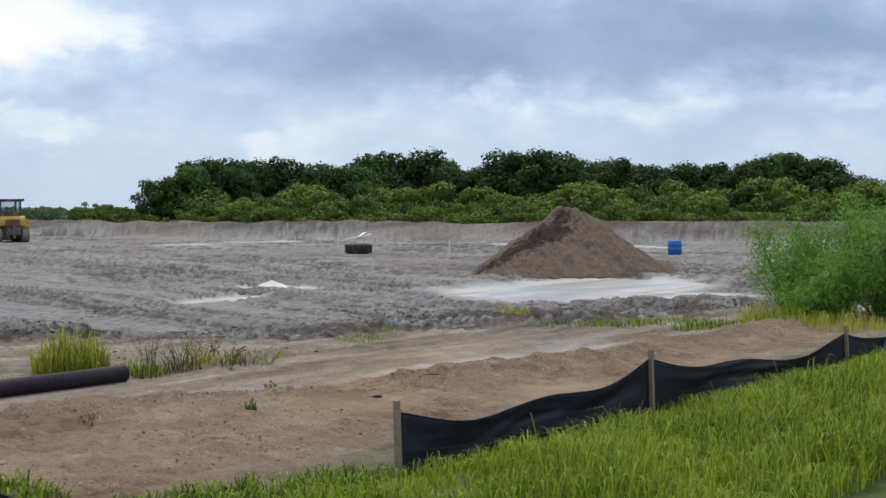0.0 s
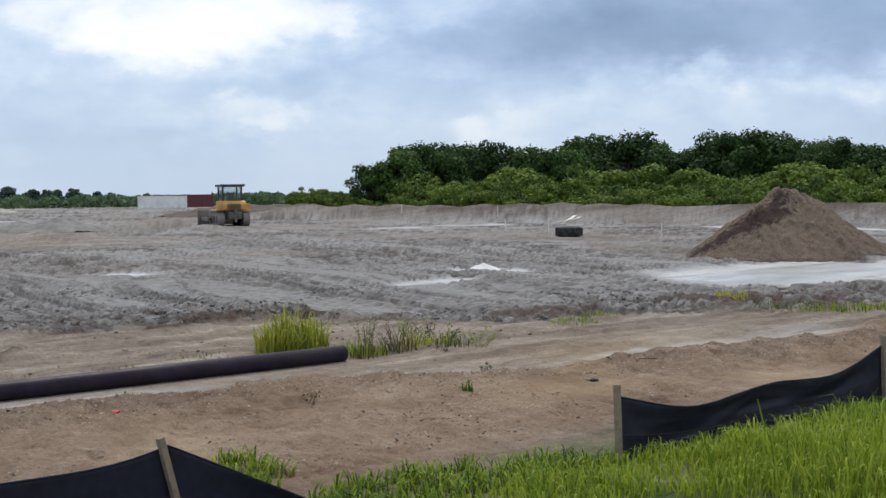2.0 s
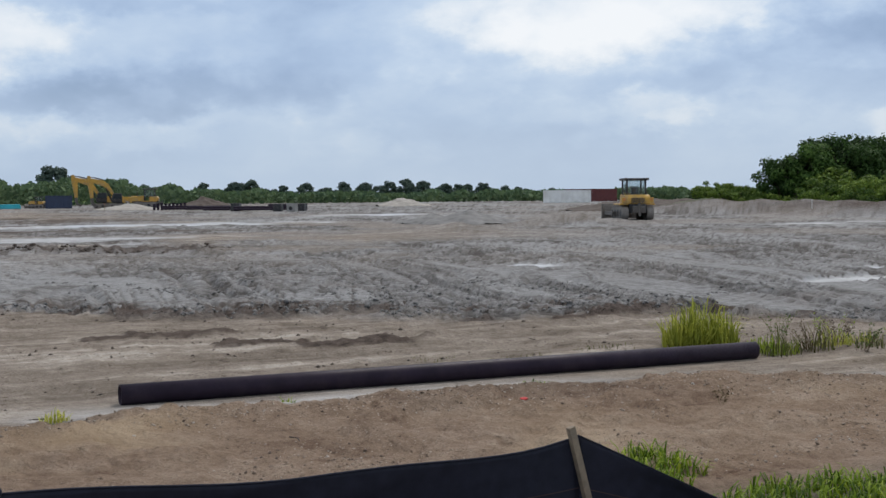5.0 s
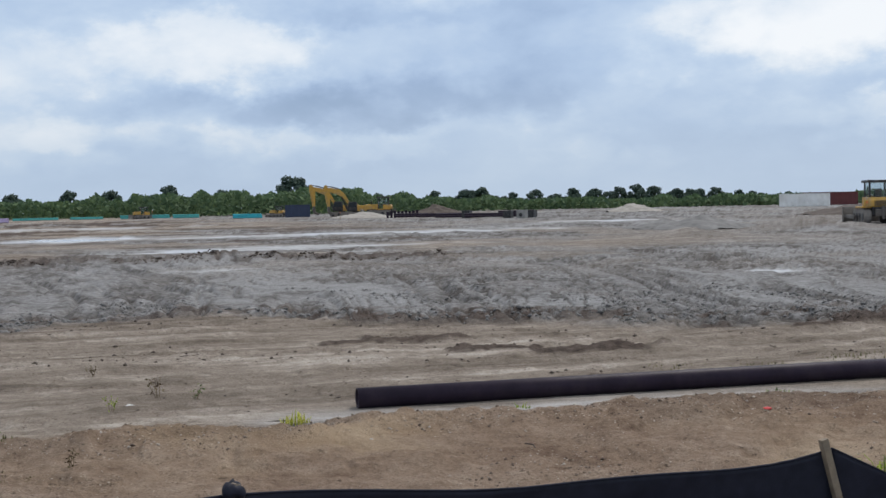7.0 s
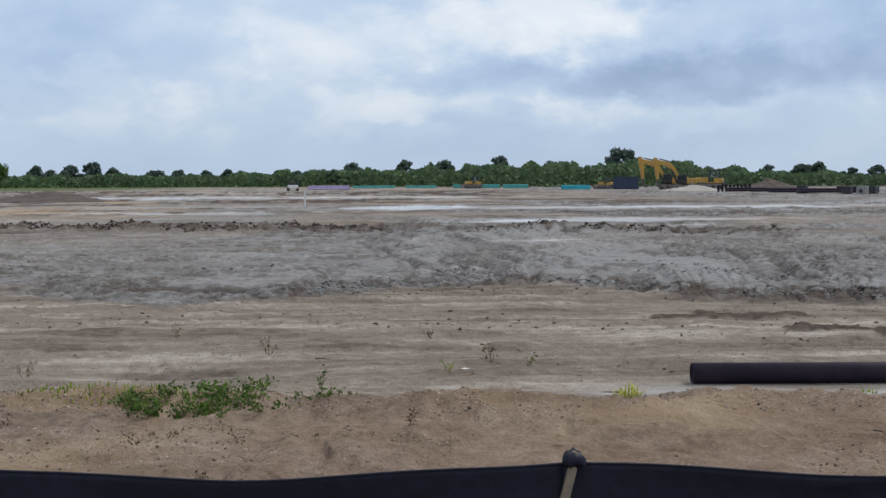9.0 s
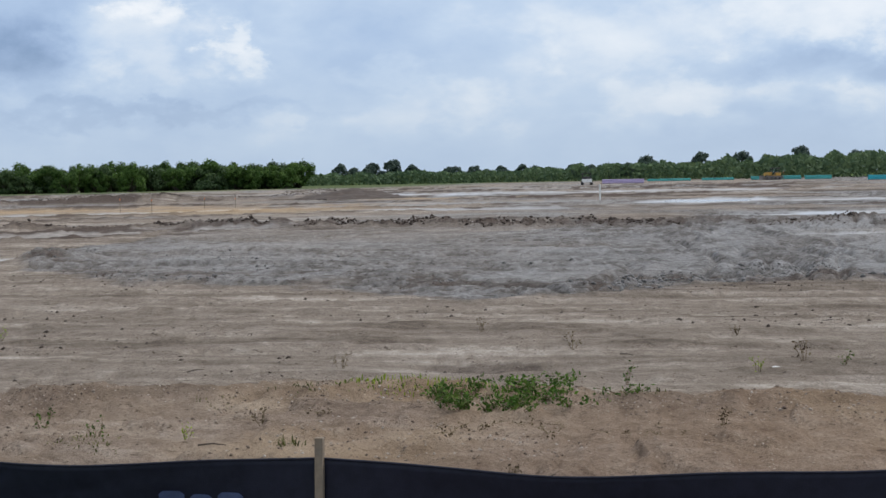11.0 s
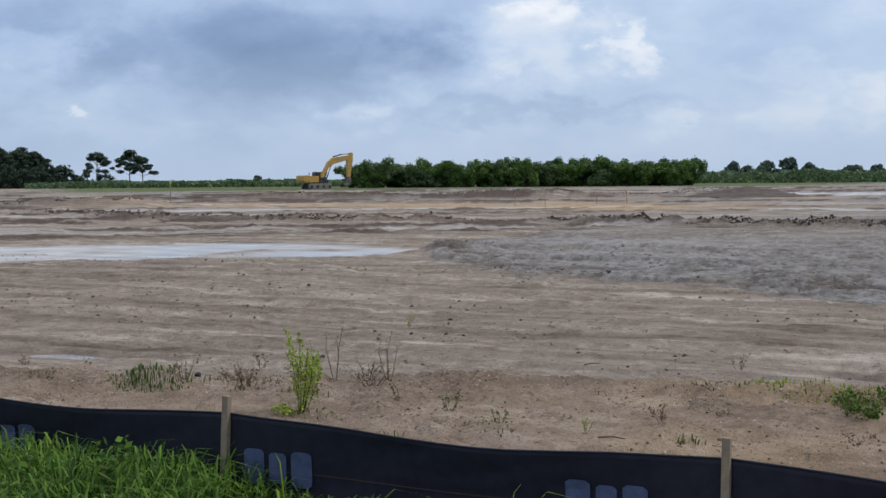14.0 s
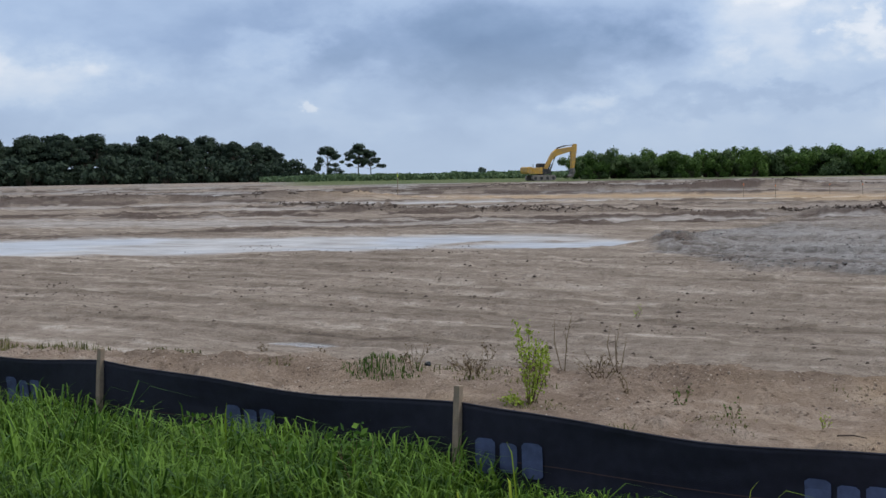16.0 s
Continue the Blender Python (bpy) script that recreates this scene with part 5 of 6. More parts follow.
for turn, r, length, rows, kind in ((-98.9, 246, 5.2, (5, 4, 3), "blue"), (-96.3, 292, 5.4, (6, 5, 4), "teal"), (-95.1, 300, 5.2, (6, 5, 4), "teal"), (-93.9, 304, 3.4, (5, 4, 3), "teal"), (-92.2, 306, 7.0, (5, 3), "teal"), (-90.4, 308, 7.0, (5, 3), "teal"), (-89.8, 312, 6, (5, 3), "teal"),
                                    (-88.2, 262, 8.0, (9, 7, 5), "purple"), (-108.0, 178, 6.0, (7, 5), "black"), (-109.3, 174, 6.0, (8, 6), "black"), (-110.6, 176, 5.0, (7, 6, 4), "black"), (-107.2, 190, 6, (6, 4), "black"), (-106.0, 200, 5, (5, 3), "black")):
    x, y = polar(turn, r)
    mat = {"blue": M_AQUA, "teal": M_TEAL, "purple": M_LILAC, "black": M_PIPE}[kind]
    lab = {"blue": "stack of bright aqua plastic pipes on wooden bearers", "teal": "stack of dull teal plastic pipes on wooden bearers", "purple": "low stack of pale lilac plastic pipes", "black": "stack of black drain pipes on wooden bearers"}[kind]
    pipe_stack(on_ground(x, y, turn), length, rows, mat, lab)


def inlet_box(m, label, s, material):
    """A precast drain box, open on top, with a pipe hole."""
    root = thing("drain_box", m, label, "drain box", "precast boxes")
    for x0, x1, y0, y1 in ((-0.8, -0.65, -0.8, 0.8), (0.65, 0.8, -0.8, 0.8), (-0.65, 0.65, -0.8, -0.65), (-0.65, 0.65, 0.65, 0.8)):
        bm = bmesh.new()
        box(bm, x0 * s, x1 * s, y0 * s, y1 * s, 0, 1.5 * s, 0.02)
        part("wall", bm, material, root)
    bm = bmesh.new()
    rod(bm, (-0.83 * s, 0, 0.6 * s), (-0.8 * s, 0, 0.6 * s), 0.35 * s, sides=18)
    part("opening", bm, M_BLACK, root)


for turn, r, s, mat, word in ((-110.8, 166, 0.7, M_CONCRETE, "grey precast concrete"), (-110.2, 169, 0.65, M_BLACK, "black plastic"), (-111.2, 170, 0.65, M_BLACK, "black plastic"), (-108.4, 176, 0.7, M_BLACK, "black plastic")):
    x, y = polar(turn, r)
    inlet_box(on_ground(x, y, turn + 70), word + " drain box beside black pipes", s, mat)


def upright_pipe(x, y, tall):
    root = thing("upright_pipe", on_ground(x, y), "short black pipe standing upright in a row", "pipe", "row of upright pipes")
    bm = bmesh.new()
    rod(bm, (0, 0, -0.05), (0, 0, tall), 0.2, sides=14)
    part("barrel", bm, M_PIPE, root)
    bm = bmesh.new()
    rod(bm, (0, 0, tall - 0.16), (0, 0, tall), 0.25, sides=14)
    part("collar", bm, M_PIPE, root)


for k in range(9):
    upright_pipe(*polar(-104.95 - 0.16 * k, 206), 0.95 + 0.06 * (k % 3))


def heap(x, y, wide, tall, material, label, name="mound", seed=1):
    n = 40
    u = np.linspace(-1, 1, n)
    gx, gy = np.meshgrid(u * wide, u * wide)
    d = np.hypot(gx, gy) / wide + (fbm(gx * 0.8, gy * 0.8, seed, 3) - 0.5) * 0.4
    h = tall * np.clip(1 - d, 0, 1) + (fbm(gx * 2, gy * 2, seed + 4, 3) - 0.5) * 0.15 * tall * (d < 0.95)
    z = h + ground_parts(gx + x, gy + y)[0] - np.where(d > 0.98, 0.2, 0.01)
    i, j = np.meshgrid(np.arange(n - 1), np.arange(n - 1), indexing="ij")
    f = np.stack([i * n + j, i * n + j + 1, (i + 1) * n + j + 1, (i + 1) * n + j], -1).reshape(-1)
    me = mesh_of(name, np.stack([gx + x, gy + y, z], -1).reshape(-1, 3), f, 4, True)
    me.materials.append(material)
    tagged(new(name, me), label, "heap", "small heaps")


heap(23.4, -25.0, 0.62, 0.27, M_WHITESAND, "small heap of white sand on grey mud", seed=21)
heap(*polar(-115.6, 232), 5.0, 1.5, M_PALESAND, "small pale grey heap of sand", seed=11)
heap(*polar(-125.2, 150), 7.5, 1.2, M_DARKSOIL, "low dark heap of soil before the containers", "mound", 12)
heap(*polar(-107.0, 236), 5.5, 2.0, M_DARKSOIL, "dark brown heap of soil beside pipe stacks", "mound", 13)
heap(*polar(-103.9, 215), 5.5, 1.0, M_PALESAND, "low pale heap of gravel before the machines", "mound", 14)
heap(*polar(-76.5, 132), 6.0, 1.0, M_DARKSOIL, "low dark heap of soil on graded sand", "mound", 15)
heap(*polar(-118.5, 88), 3.4, 0.9, M_GROUNDGREY, "grey heap of dumped mud", "mound", 16)
heap(*polar(-116.9, 90), 2.6, 0.7, M_GROUNDGREY, "grey heap of dumped mud", "mound", 17)


# ---- loose things on the field ----
def build_tyre():
    x, y = 39.3, -47.5
    root = thing("tyre", on_ground(x, y), "large black machine tyre lying flat on mud", "tyre")
    root.scale = (0.82, 0.82, 0.85)
    bm = bmesh.new()
    prof = [(0.36, 0.06), (0.55, 0.0), (0.68, 0.04), (0.74, 0.14), (0.74, 0.42), (0.68, 0.52), (0.55, 0.56), (0.36, 0.5), (0.4, 0.28)]
    n = 40
    rings = [[bm.verts.new((math.cos(a) * r, math.sin(a) * r, z)) for r, z in prof] for a in np.linspace(0, 2 * math.pi, n, endpoint=False)]
    for i in range(n):
        for j in range(len(prof)):
            p, q = rings[i], rings[(i + 1) % n]
            bm.faces.new((p[j], q[j], q[(j + 1) % len(prof)], p[(j + 1) % len(prof)]))
    body = part("carcass", bm, M_RUBBER, root, smooth=True)
    for k in range(24):
        bm = bmesh.new()
        a = 2 * math.pi * k / 24
        box(bm, 0.735, 0.775, -0.045, 0.045, 0.06, 0.5, 0.01, pose(0, 0, 0, 0, 0, math.degrees(a)) @ pose(0, 0, 0, 18))
        part("lug", bm, M_RUBBER, root)


build_tyre()


def build_barrel():
    root = thing("barrel", on_ground(24.8, -51.2, 20), "bright blue plastic barrel standing on wet sand", "barrel")
    bm = bmesh.new()
    prof = [(0.0, 0.0), (0.26, 0.0), (0.29, 0.03), (0.3, 0.2), (0.315, 0.22), (0.315, 0.25), (0.3, 0.27), (0.3, 0.42), (0.315, 0.44), (0.3, 0.47), (0.29, 0.6), (0.27, 0.62), (0.26, 0.58), (0.0, 0.58)]
    rings = [[bm.verts.new((math.cos(a) * max(r, 0.002), math.sin(a) * max(r, 0.002), z)) for r, z in prof] for a in np.linspace(0, 2 * math.pi, 28, endpoint=False)]
    for i in range(28):
        for j in range(len(prof) - 1):
            p, q = rings[i], rings[(i + 1) % 28]
            bm.faces.new((p[j], q[j], q[j + 1], p[j + 1]))
    part("drum", bm, M_BLUE, root, smooth=True)
    bm = bmesh.new()
    rod(bm, (0.12, 0, 0.575), (0.12, 0, 0.61), 0.04)
    part("bung", bm, M_BLACK, root)


build_barrel()


def marker(x, y, tall, material, label, w=0.03, name="survey_stake", flag=None):
    root = thing(name, on_ground(x, y, 30), label, "stake", "survey stakes")
    bm = bmesh.new()
    if material is M_PVC and w > 0.04:
        rod(bm, (0, 0, -0.2), (0, 0, tall), w, sides=12)
    else:
        box(bm, -w, w, -w * 0.5, w * 0.5, -0.2, tall, 0.004)
    part("post", bm, material, root)
    if flag:
        bm = bmesh.new()
        box(bm, -w * 1.3, w * 1.3, -w * 0.9, w * 0.9, tall * 0.8, tall * 0.93, 0.004)
        part("ribbon", bm, flag, root, "bright plastic ribbon")


marker(98.7, 4.8, 1.25, M_PVC, "white plastic standpipe on mud", 0.06, "standpipe")
marker(86.5, 67.8, 2.0, M_STAKE, "tall survey post with a lime ribbon", 0.05, flag=M_LIME)
for t, r, h in ((-137.6, 72, 0.65), (-144.4, 58, 0.6), (-139.5, 66, 0.8), (-133.0, 112, 0.8), (-137.2, 100, 0.8)):
    marker(*polar(t, r), h, M_PVC, "slim white survey stake on mud", 0.025)
for t, r, h in ((-68.0, 88, 0.9), (-66.7, 90, 1.0), (-71.5, 96, 0.8), (-70.2, 96, 0.8), (-102.9, 190, 1.2), (-94.9, 262, 2.0)):
    marker(*polar(t, r), h, M_STAKE, "slim wooden survey stake on graded sand", 0.03, flag=M_ORANGE)


def build_utility_car():
    """A small open work buggy: white body, black roll cage."""
    x, y = polar(-86.65, 252)
    root = thing("utility_buggy", on_ground(x, y, 8), "white open work buggy with a black roll cage", "buggy")
    root.scale = (1.25, 1.2, 1.15)
    bm = bmesh.new()
    prism(bm, [(-1.4, 0.45), (-1.4, 1.0), (-0.3, 1.0), (-0.25, 0.7), (0.5, 0.7), (0.6, 1.05), (1.3, 0.95), (1.45, 0.6), (1.4, 0.45)], -0.72, 0.72, 0.04)
    part("body", bm, M_WHITE, root)
    for px in (-0.35, 0.65):
        for py in (-0.66, 0.66):
            bm = bmesh.new()
            rod(bm, (px, py, 0.8), (px * 0.9, py, 1.95), 0.045)
            part("cage_post", bm, M_BLACK, root)
    bm = bmesh.new()
    box(bm, -0.5, 0.75, -0.75, 0.75, 1.93, 2.02, 0.03)
    part("top_sheet", bm, M_BLACK, root)
    for px in (-0.95, 0.95):
        for py in (-0.72, 0.72):
            bm = bmesh.new()
            rod(bm, (px, py - 0.12, 0.33), (px, py + 0.12, 0.33), 0.33, sides=18)
            wheel = part("wheel", bm, M_RUBBER, root)
            bm = bmesh.new()
            rod(bm, (px, py - 0.13, 0.33), (px, py + 0.13, 0.33), 0.17, sides=14)
            part("rim", bm, M_STEEL, wheel)
    bm = bmesh.new()
    box(bm, -0.25, 0.2, -0.6, 0.6, 0.7, 0.95, 0.05)
    box(bm, -0.35, -0.22, -0.6, 0.6, 0.85, 1.4, 0.05)
    part("seat", bm, M_BLACK, root)


build_utility_car()


def boards(x, y, turn):
    root = thing("board_pile", on_ground(x, y, turn, 0.02), "loose pale boards thrown down on the berm", "boards")
    for k, (tilt, spin, dx) in enumerate(((18, 0, 0.0), (26, 24, 0.25), (10, -20, 0.5))):
        bm = bmesh.new()
        box(bm, -0.75, 0.75, -0.14, 0.14, 0.0, 0.035, 0.006)
        ob = part("board", bm, M_PVC, root)
        ob.matrix_basis = pose(dx, 0.1 * k, 0.16, 0, tilt, spin)


boards(*polar(-140.4, 88.5), 60)


def scrap(x, y, size, material, label, name, seed):
    """A crumpled or broken piece lying on the ground."""
    rng = random.Random(seed)
    bm = bmesh.new()
    bmesh.ops.create_icosphere(bm, subdivisions=2, radius=1)
    for v in bm.verts:
        k = 1 + 0.35 * noise.noise(v.co * 2.1 + Vector((seed, 0, 0)))
        v.co = Vector((v.co.x * size[0] * k, v.co.y * size[1] * k, (v.co.z * 0.5 + 0.4) * size[2] * k))
    ob = part(name, bm, material)
    ob.matrix_basis = on_ground(x, y, rng.uniform(0, 180))
    tagged(ob, label, "debris", "litter on the sand")


scrap(13.0, -1.05, (0.13, 0.05, 0.03), M_PVC, "white scrap of plastic lying on sand", "plastic_scrap", 1)
scrap(9.75, -6.0, (0.05, 0.035, 0.02), M_REDPAINT, "clod of earth sprayed with red marking paint", "marked_clod", 2)
scrap(9.6, 7.2, (0.03, 0.03, 0.05), M_GLASS, "crumpled clear plastic bottle on the bank", "bottle", 3)
scrap(8.0, -10.4, (0.06, 0.05, 0.04), M_BLACK, "dark lump of soil on sand", "soil_lump", 4)
for k, (x, y) in enumerate(((14.6, -9.0), (8.2, -11.6), (11.6, -2.2), (17.2, -2.0), (9.0, -3.6), (14, 0.4), (8.6, 3.0), (12.6, 4.6), (9.2, -9.6))):
    bm = bmesh.new()
    rod(bm, (-0.09, 0, 0.012), (0.01, 0.012, 0.018), 0.006, 0.005, 6)
    rod(bm, (0.01, 0.012, 0.018), (0.1, -0.02, 0.012), 0.005, 0.003, 6)
    ob = part("twig", bm, M_DARKSOIL)
    ob.matrix_basis = on_ground(x, y, k * 47)
    tagged(ob, "short dark dry twig lying on sand", "twig", "litter on the sand")


# ---- grass, weeds and clods ----
def ground_heights(p):
    return ground_parts(p[:, 0], p[:, 1])[0]


def blades(name, roots, tall, lean, wide, rng, material):
    """Bent blades of grass: a strip of three pieces narrowing to a tip."""
    n = len(roots)
    ang = rng.uniform(0, 2 * math.pi, n)
    d = np.stack([np.cos(ang), np.sin(ang), np.zeros(n)], 1)
    s = np.stack([-np.sin(ang), np.cos(ang), np.zeros(n)], 1) * (wide / 2)[:, None]
    t, e = tall[:, None], (lean * tall)[:, None]
    up = np.array([0, 0, 1.0])
    p0, p1 = roots, roots + up * t * 0.45 + d * e * 0.14
    p2, p3 = roots + up * t * (0.85 - 0.1 * lean[:, None]) + d * e * 0.5, roots + up * t * (1 - 0.38 * lean[:, None]) + d * e
    v = np.stack([p0 - s, p0 + s, p1 + s * 0.95, p1 - s * 0.95, p2 + s * 0.7, p2 - s * 0.7, p3 + s * 0.08, p3 - s * 0.08], 1).reshape(-1, 3)
    k = np.arange(n)[:, None] * 8
    f = np.concatenate([k + np.array([[0, 1, 2, 3]]), k + np.array([[3, 2, 4, 5]]), k + np.array([[5, 4, 6, 7]])], 1).reshape(-1)
    me = mesh_of(name, v, f, 4)
    me.materials.append(material)
    return me


def build_verge():
    rng = np.random.default_rng(21)
    n = 120000
    x = rng.uniform(2.2, 6.12, n)
    y = np.where(rng.uniform(size=n) < 0.5, rng.uniform(2.2, 15, n), rng.uniform(-22, -4.6, n))
    fence_x = np.interp(y, [-19.5, -15.4, -10.8, -7.3, -4.1, 0, 15], [4.3, 4.9, 5.1, 5.3, 6.0, 6.2, 6.15]) - 0.06
    clump = fbm(x * 1.6, y * 1.6, 301, 3)
    keep = (x < fence_x + 0.0) & (np.hypot(x, y) > 4.6) & (clump > 0.3)
    x, y, clump, fence_x = x[keep], y[keep], clump[keep], fence_x[keep]
    roots = np.stack([x, y, np.zeros_like(x)], 1)
    roots[:, 2] = ground_heights(roots) - 0.02
    body = np.interp(y, [-22, -14, -9, -6.6, -5.2, -4.6, 2.2, 3.6, 5, 15], [0.24, 0.25, 0.27, 0.2, 0.12, 0.05, 0.1, 0.24, 0.32, 0.34])
    tall = body * (0.1 + 1.8 * clump) * rng.uniform(0.55, 1.25, len(x)) * (1 - np.where(y < -2, 0.5, 0.3) * step(-1.0, 0, x - fence_x))
    tall = np.where(rng.uniform(size=len(x)) < 0.012, tall * 1.5, tall)
    lean, wide = rng.uniform(0.15, 0.85, len(x)), rng.uniform(0.006, 0.013, len(x))
    for side, m, word in ((y < -2, M_GRASS, "lush bright yellow-green grass of the roadside verge"), (y > -2, M_GRASS_DEEP, "rank deep green grass arching before the fence")):
        more = 1.0 if m is M_GRASS else 1.35
        me = blades("verge_grass", roots[side], tall[side], lean[side] * more, wide[side] * more, rng, m)
        tagged(new("verge_grass", me), word, "grass", kind="stuff")
    # short growth on the sand just past the fence end
    n = 9000
    x, y = rng.uniform(5.2, 7.4, n), rng.uniform(-8.0, -4.4, n)
    keep = fbm(x * 1.3, y * 1.3, 305, 3) > 0.46 + 0.5 * np.maximum(np.hypot(x, y) - 8.3, 0)
    roots = np.stack([x, y, x * 0], 1)[keep]
    roots[:, 2] = ground_heights(roots) - 0.01
    m = len(roots)
    me = blades("low_growth", roots, rng.uniform(0.04, 0.17, m), rng.uniform(0.3, 1.2, m), rng.uniform(0.008, 0.016, m), rng, M_GRASS)
    tagged(new("low_growth", me), "short green growth creeping over sand by the fence end", "grass", kind="stuff")


build_verge()


def tuft(x, y, tall, wide, n, material, label, seed, name="grass_tuft", lean=0.5):
    rng = np.random.default_rng(seed)
    a, r = rng.uniform(0, 2 * math.pi, n), np.sqrt(rng.uniform(0, 1, n)) * wide
    roots = np.stack([x + np.cos(a) * r * 0.8, y + np.sin(a) * r, a * 0], 1)
    roots[:, 2] = ground_heights(roots) - 0.02
    me = blades(name, roots, tall * rng.uniform(0.2, 1.1, n) * (1.1 - 0.55 * r / wide), rng.uniform(0.05, 1.3, n) * lean, rng.uniform(0.006, 0.012, n) * (1 + tall), rng, material)
    tagged(new(name, me), label, "grass", "tufts on the sand", "stuff")


def weed(x, y, tall, stems, leaf, per, material, label, seed, spread=0.3, name="weed"):
    """Thin stems with leaves set along them."""
    rng = np.random.default_rng(seed)
    root = thing(name, on_ground(x, y), label, "weed", "weeds on the bank")
    bm = bmesh.new()
    pts = []
    for k in range(stems):
        a = rng.uniform(0, 2 * math.pi)
        b = Vector((math.cos(a), math.sin(a), 0)) * rng.uniform(0, spread * 0.3)
        tip = b + Vector((math.cos(a) * rng.uniform(0.1, 1) * spread, math.sin(a) * rng.uniform(0.1, 1) * spread, tall * rng.uniform(0.55, 1.0)))
        mid = b.lerp(tip, 0.5) + Vector((rng.normal() * 0.02, rng.normal() * 0.02, tall * 0.06))
        rod(bm, b - Vector((0, 0, 0.02)), mid, 0.002 + tall * 0.004, 0.002 + tall * 0.002, 5)
        rod(bm, mid, tip, 0.002 + tall * 0.002, 0.001, 5)
        for _ in range(per):
            u = rng.uniform(0.15, 1.05)
            p = b.lerp(mid, u * 2) if u < 0.5 else mid.lerp(tip, u * 2 - 1)
            pts.append(np.array(p) + rng.normal(size=3) * leaf * 0.9)
    tagged(part("stalk", bm, M_DRY, root), kind="stuff")
    pts = np.array(pts)
    pts[:, 2] = np.maximum(pts[:, 2], 0.005)
    ob = new("foliage", leaf_cloud("foliage", pts, rng.uniform(0.5, 1.2, len(pts)) * leaf, rng, material, 1.9))
    ob.parent = root


# tall clump and dry weeds at the pipe's end
tuft(12.75, -10.3, 0.7, 0.5, 950, M_STRAW, "tall yellow-green grass clump behind the pipe end", 1, lean=0.7)
tuft(12.2, -10.9, 0.25, 0.4, 260, M_GRASS, "green grass tuft at the pipe end", 2)
for k, (x, y, h) in enumerate(((12.0, -11.4, 0.42), (12.2, -11.9, 0.5), (11.6, -11.8, 0.32), (12.5, -12.3, 0.36), (11.5, -12.4, 0.26), (12.4, -11.2, 0.45))):
    weed(x, y, h, 12, 0.014, 26, (M_DRY, M_LIMELEAF, M_WEED)[k % 3], "thin straggly weed with sparse leaves by the pipe", 10 + k)
for k, (x, y, h) in enumerate(((12.1, -11.5, 0.42), (12.3, -12.0, 0.34), (11.8, -12.2, 0.26), (12.4, -12.6, 0.22), (12.0, -10.9, 0.4))):
    tuft(x, y, h, 0.28, 70, M_STRAW if k % 2 else M_OLIVE, "thin wispy grass among the weeds by the pipe", 20 + k, lean=0.8)
# the big feathery shrub and yellow grass beyond the second fence
for k, (x, y, h, w) in enumerate(((8.2, -22.5, 1.9, 1.15), (6.9, -23.0, 2.15, 1.5), (7.4, -21.7, 1.2, 0.9), (5.4, -24.0, 2.3, 1.4))):
    rng = np.random.default_rng(60 + k)
    root = thing("feathery_shrub", on_ground(x, y), "feathery bright green shrub with fine drooping leaves", "shrub", "feathery shrubs")
    bm = bmesh.new()
    cen = []
    for j in range(26):
        a = rng.uniform(0, 2 * math.pi)
        reach, top = w * rng.uniform(0.1, 1.0), h * rng.uniform(0.45, 1.0)
        tip = Vector((math.cos(a) * reach, math.sin(a) * reach, top * (1 - 0.25 * (reach / w) ** 2)))
        rod(bm, (tip.x * 0.1, tip.y * 0.1, -0.05), tip, 0.014, 0.004, 5)
        u = rng.uniform(0.12, 1.05, 620)[:, None]
        cen.append(np.array(tip) * u + rng.normal(size=(620, 3)) * 0.13)
    tagged(part("brushwood", bm, M_BARK, root), kind="stuff")
    cen = np.concatenate(cen)
    cen[:, 2] = np.abs(cen[:, 2])
    ob = new("foliage", leaf_cloud("foliage", cen, rng.uniform(0.012, 0.032, len(cen)), rng, M_FERN, 3.6, 0.3))
    ob.parent = root
for k, (x, y, h, w, m) in enumerate(((8.5, -21.4, 0.6, 0.45, M_STRAW), (8.0, -21.9, 0.5, 0.5, M_STRAW), (9.6, -20.9, 0.22, 0.8, M_GRASS), (10.6, -20.3, 0.2, 0.9, M_GRASS), (11.6, -19.9, 0.14, 0.7, M_WEED), (8.9, -20.4, 0.24, 0.8, M_GRASS), (7.5, -20.6, 0.3, 0.9, M_GRASS),
                                     (6.6, -20.4, 0.35, 0.9, M_STRAW), (6.25, 10.0, 0.12, 0.4, M_GRASS), (6.6, 9.6, 0.1, 0.35, M_WEED), (5.9, 10.2, 0.1, 0.3, M_WEED), (4.4, 13.7, 0.2, 0.6, M_WEED), (4.9, 13.2, 0.16, 0.5, M_GRASS), (12.8, -15.9, 0.13, 0.5, M_GRASS), (13.2, -16.9, 0.1, 0.5, M_GRASS), (13.0, -20.6, 0.25, 0.4, M_STRAW))):
    tuft(x, y, h, w, int(500 * w), m, "yellow-green grass tuft on sandy ground" if m is M_STRAW else "low green grass tuft on sandy ground", 80 + k)
# bank weeds
weed(8.45, 5.38, 0.66, 7, 0.02, 85, M_LIMELEAF, "upright lime-green feathery weed on the bank", 30, 0.17)
weed(8.42, 5.4, 0.1, 9, 0.018, 22, M_LIMELEAF, "low lime-green shoots at the foot of a tall weed", 29, 0.26)
weed(9.9, 5.95, 0.55, 3, 0.012, 14, M_DRY, "tall dry brown weed stalk on the bank", 31, 0.12)
weed(10.1, 5.55, 0.45, 4, 0.012, 6, M_DRY, "thin dry grass stalks on the bank", 32, 0.18)
for k in range(9):
    weed(9.6 + 0.3 * math.sin(k * 2.1), 5.4 + 0.22 * k, 0.14 + 0.05 * (k % 3), 8, 0.014, 10, M_DRY, "low tangle of dead brown weeds", 33 + k, 0.22)
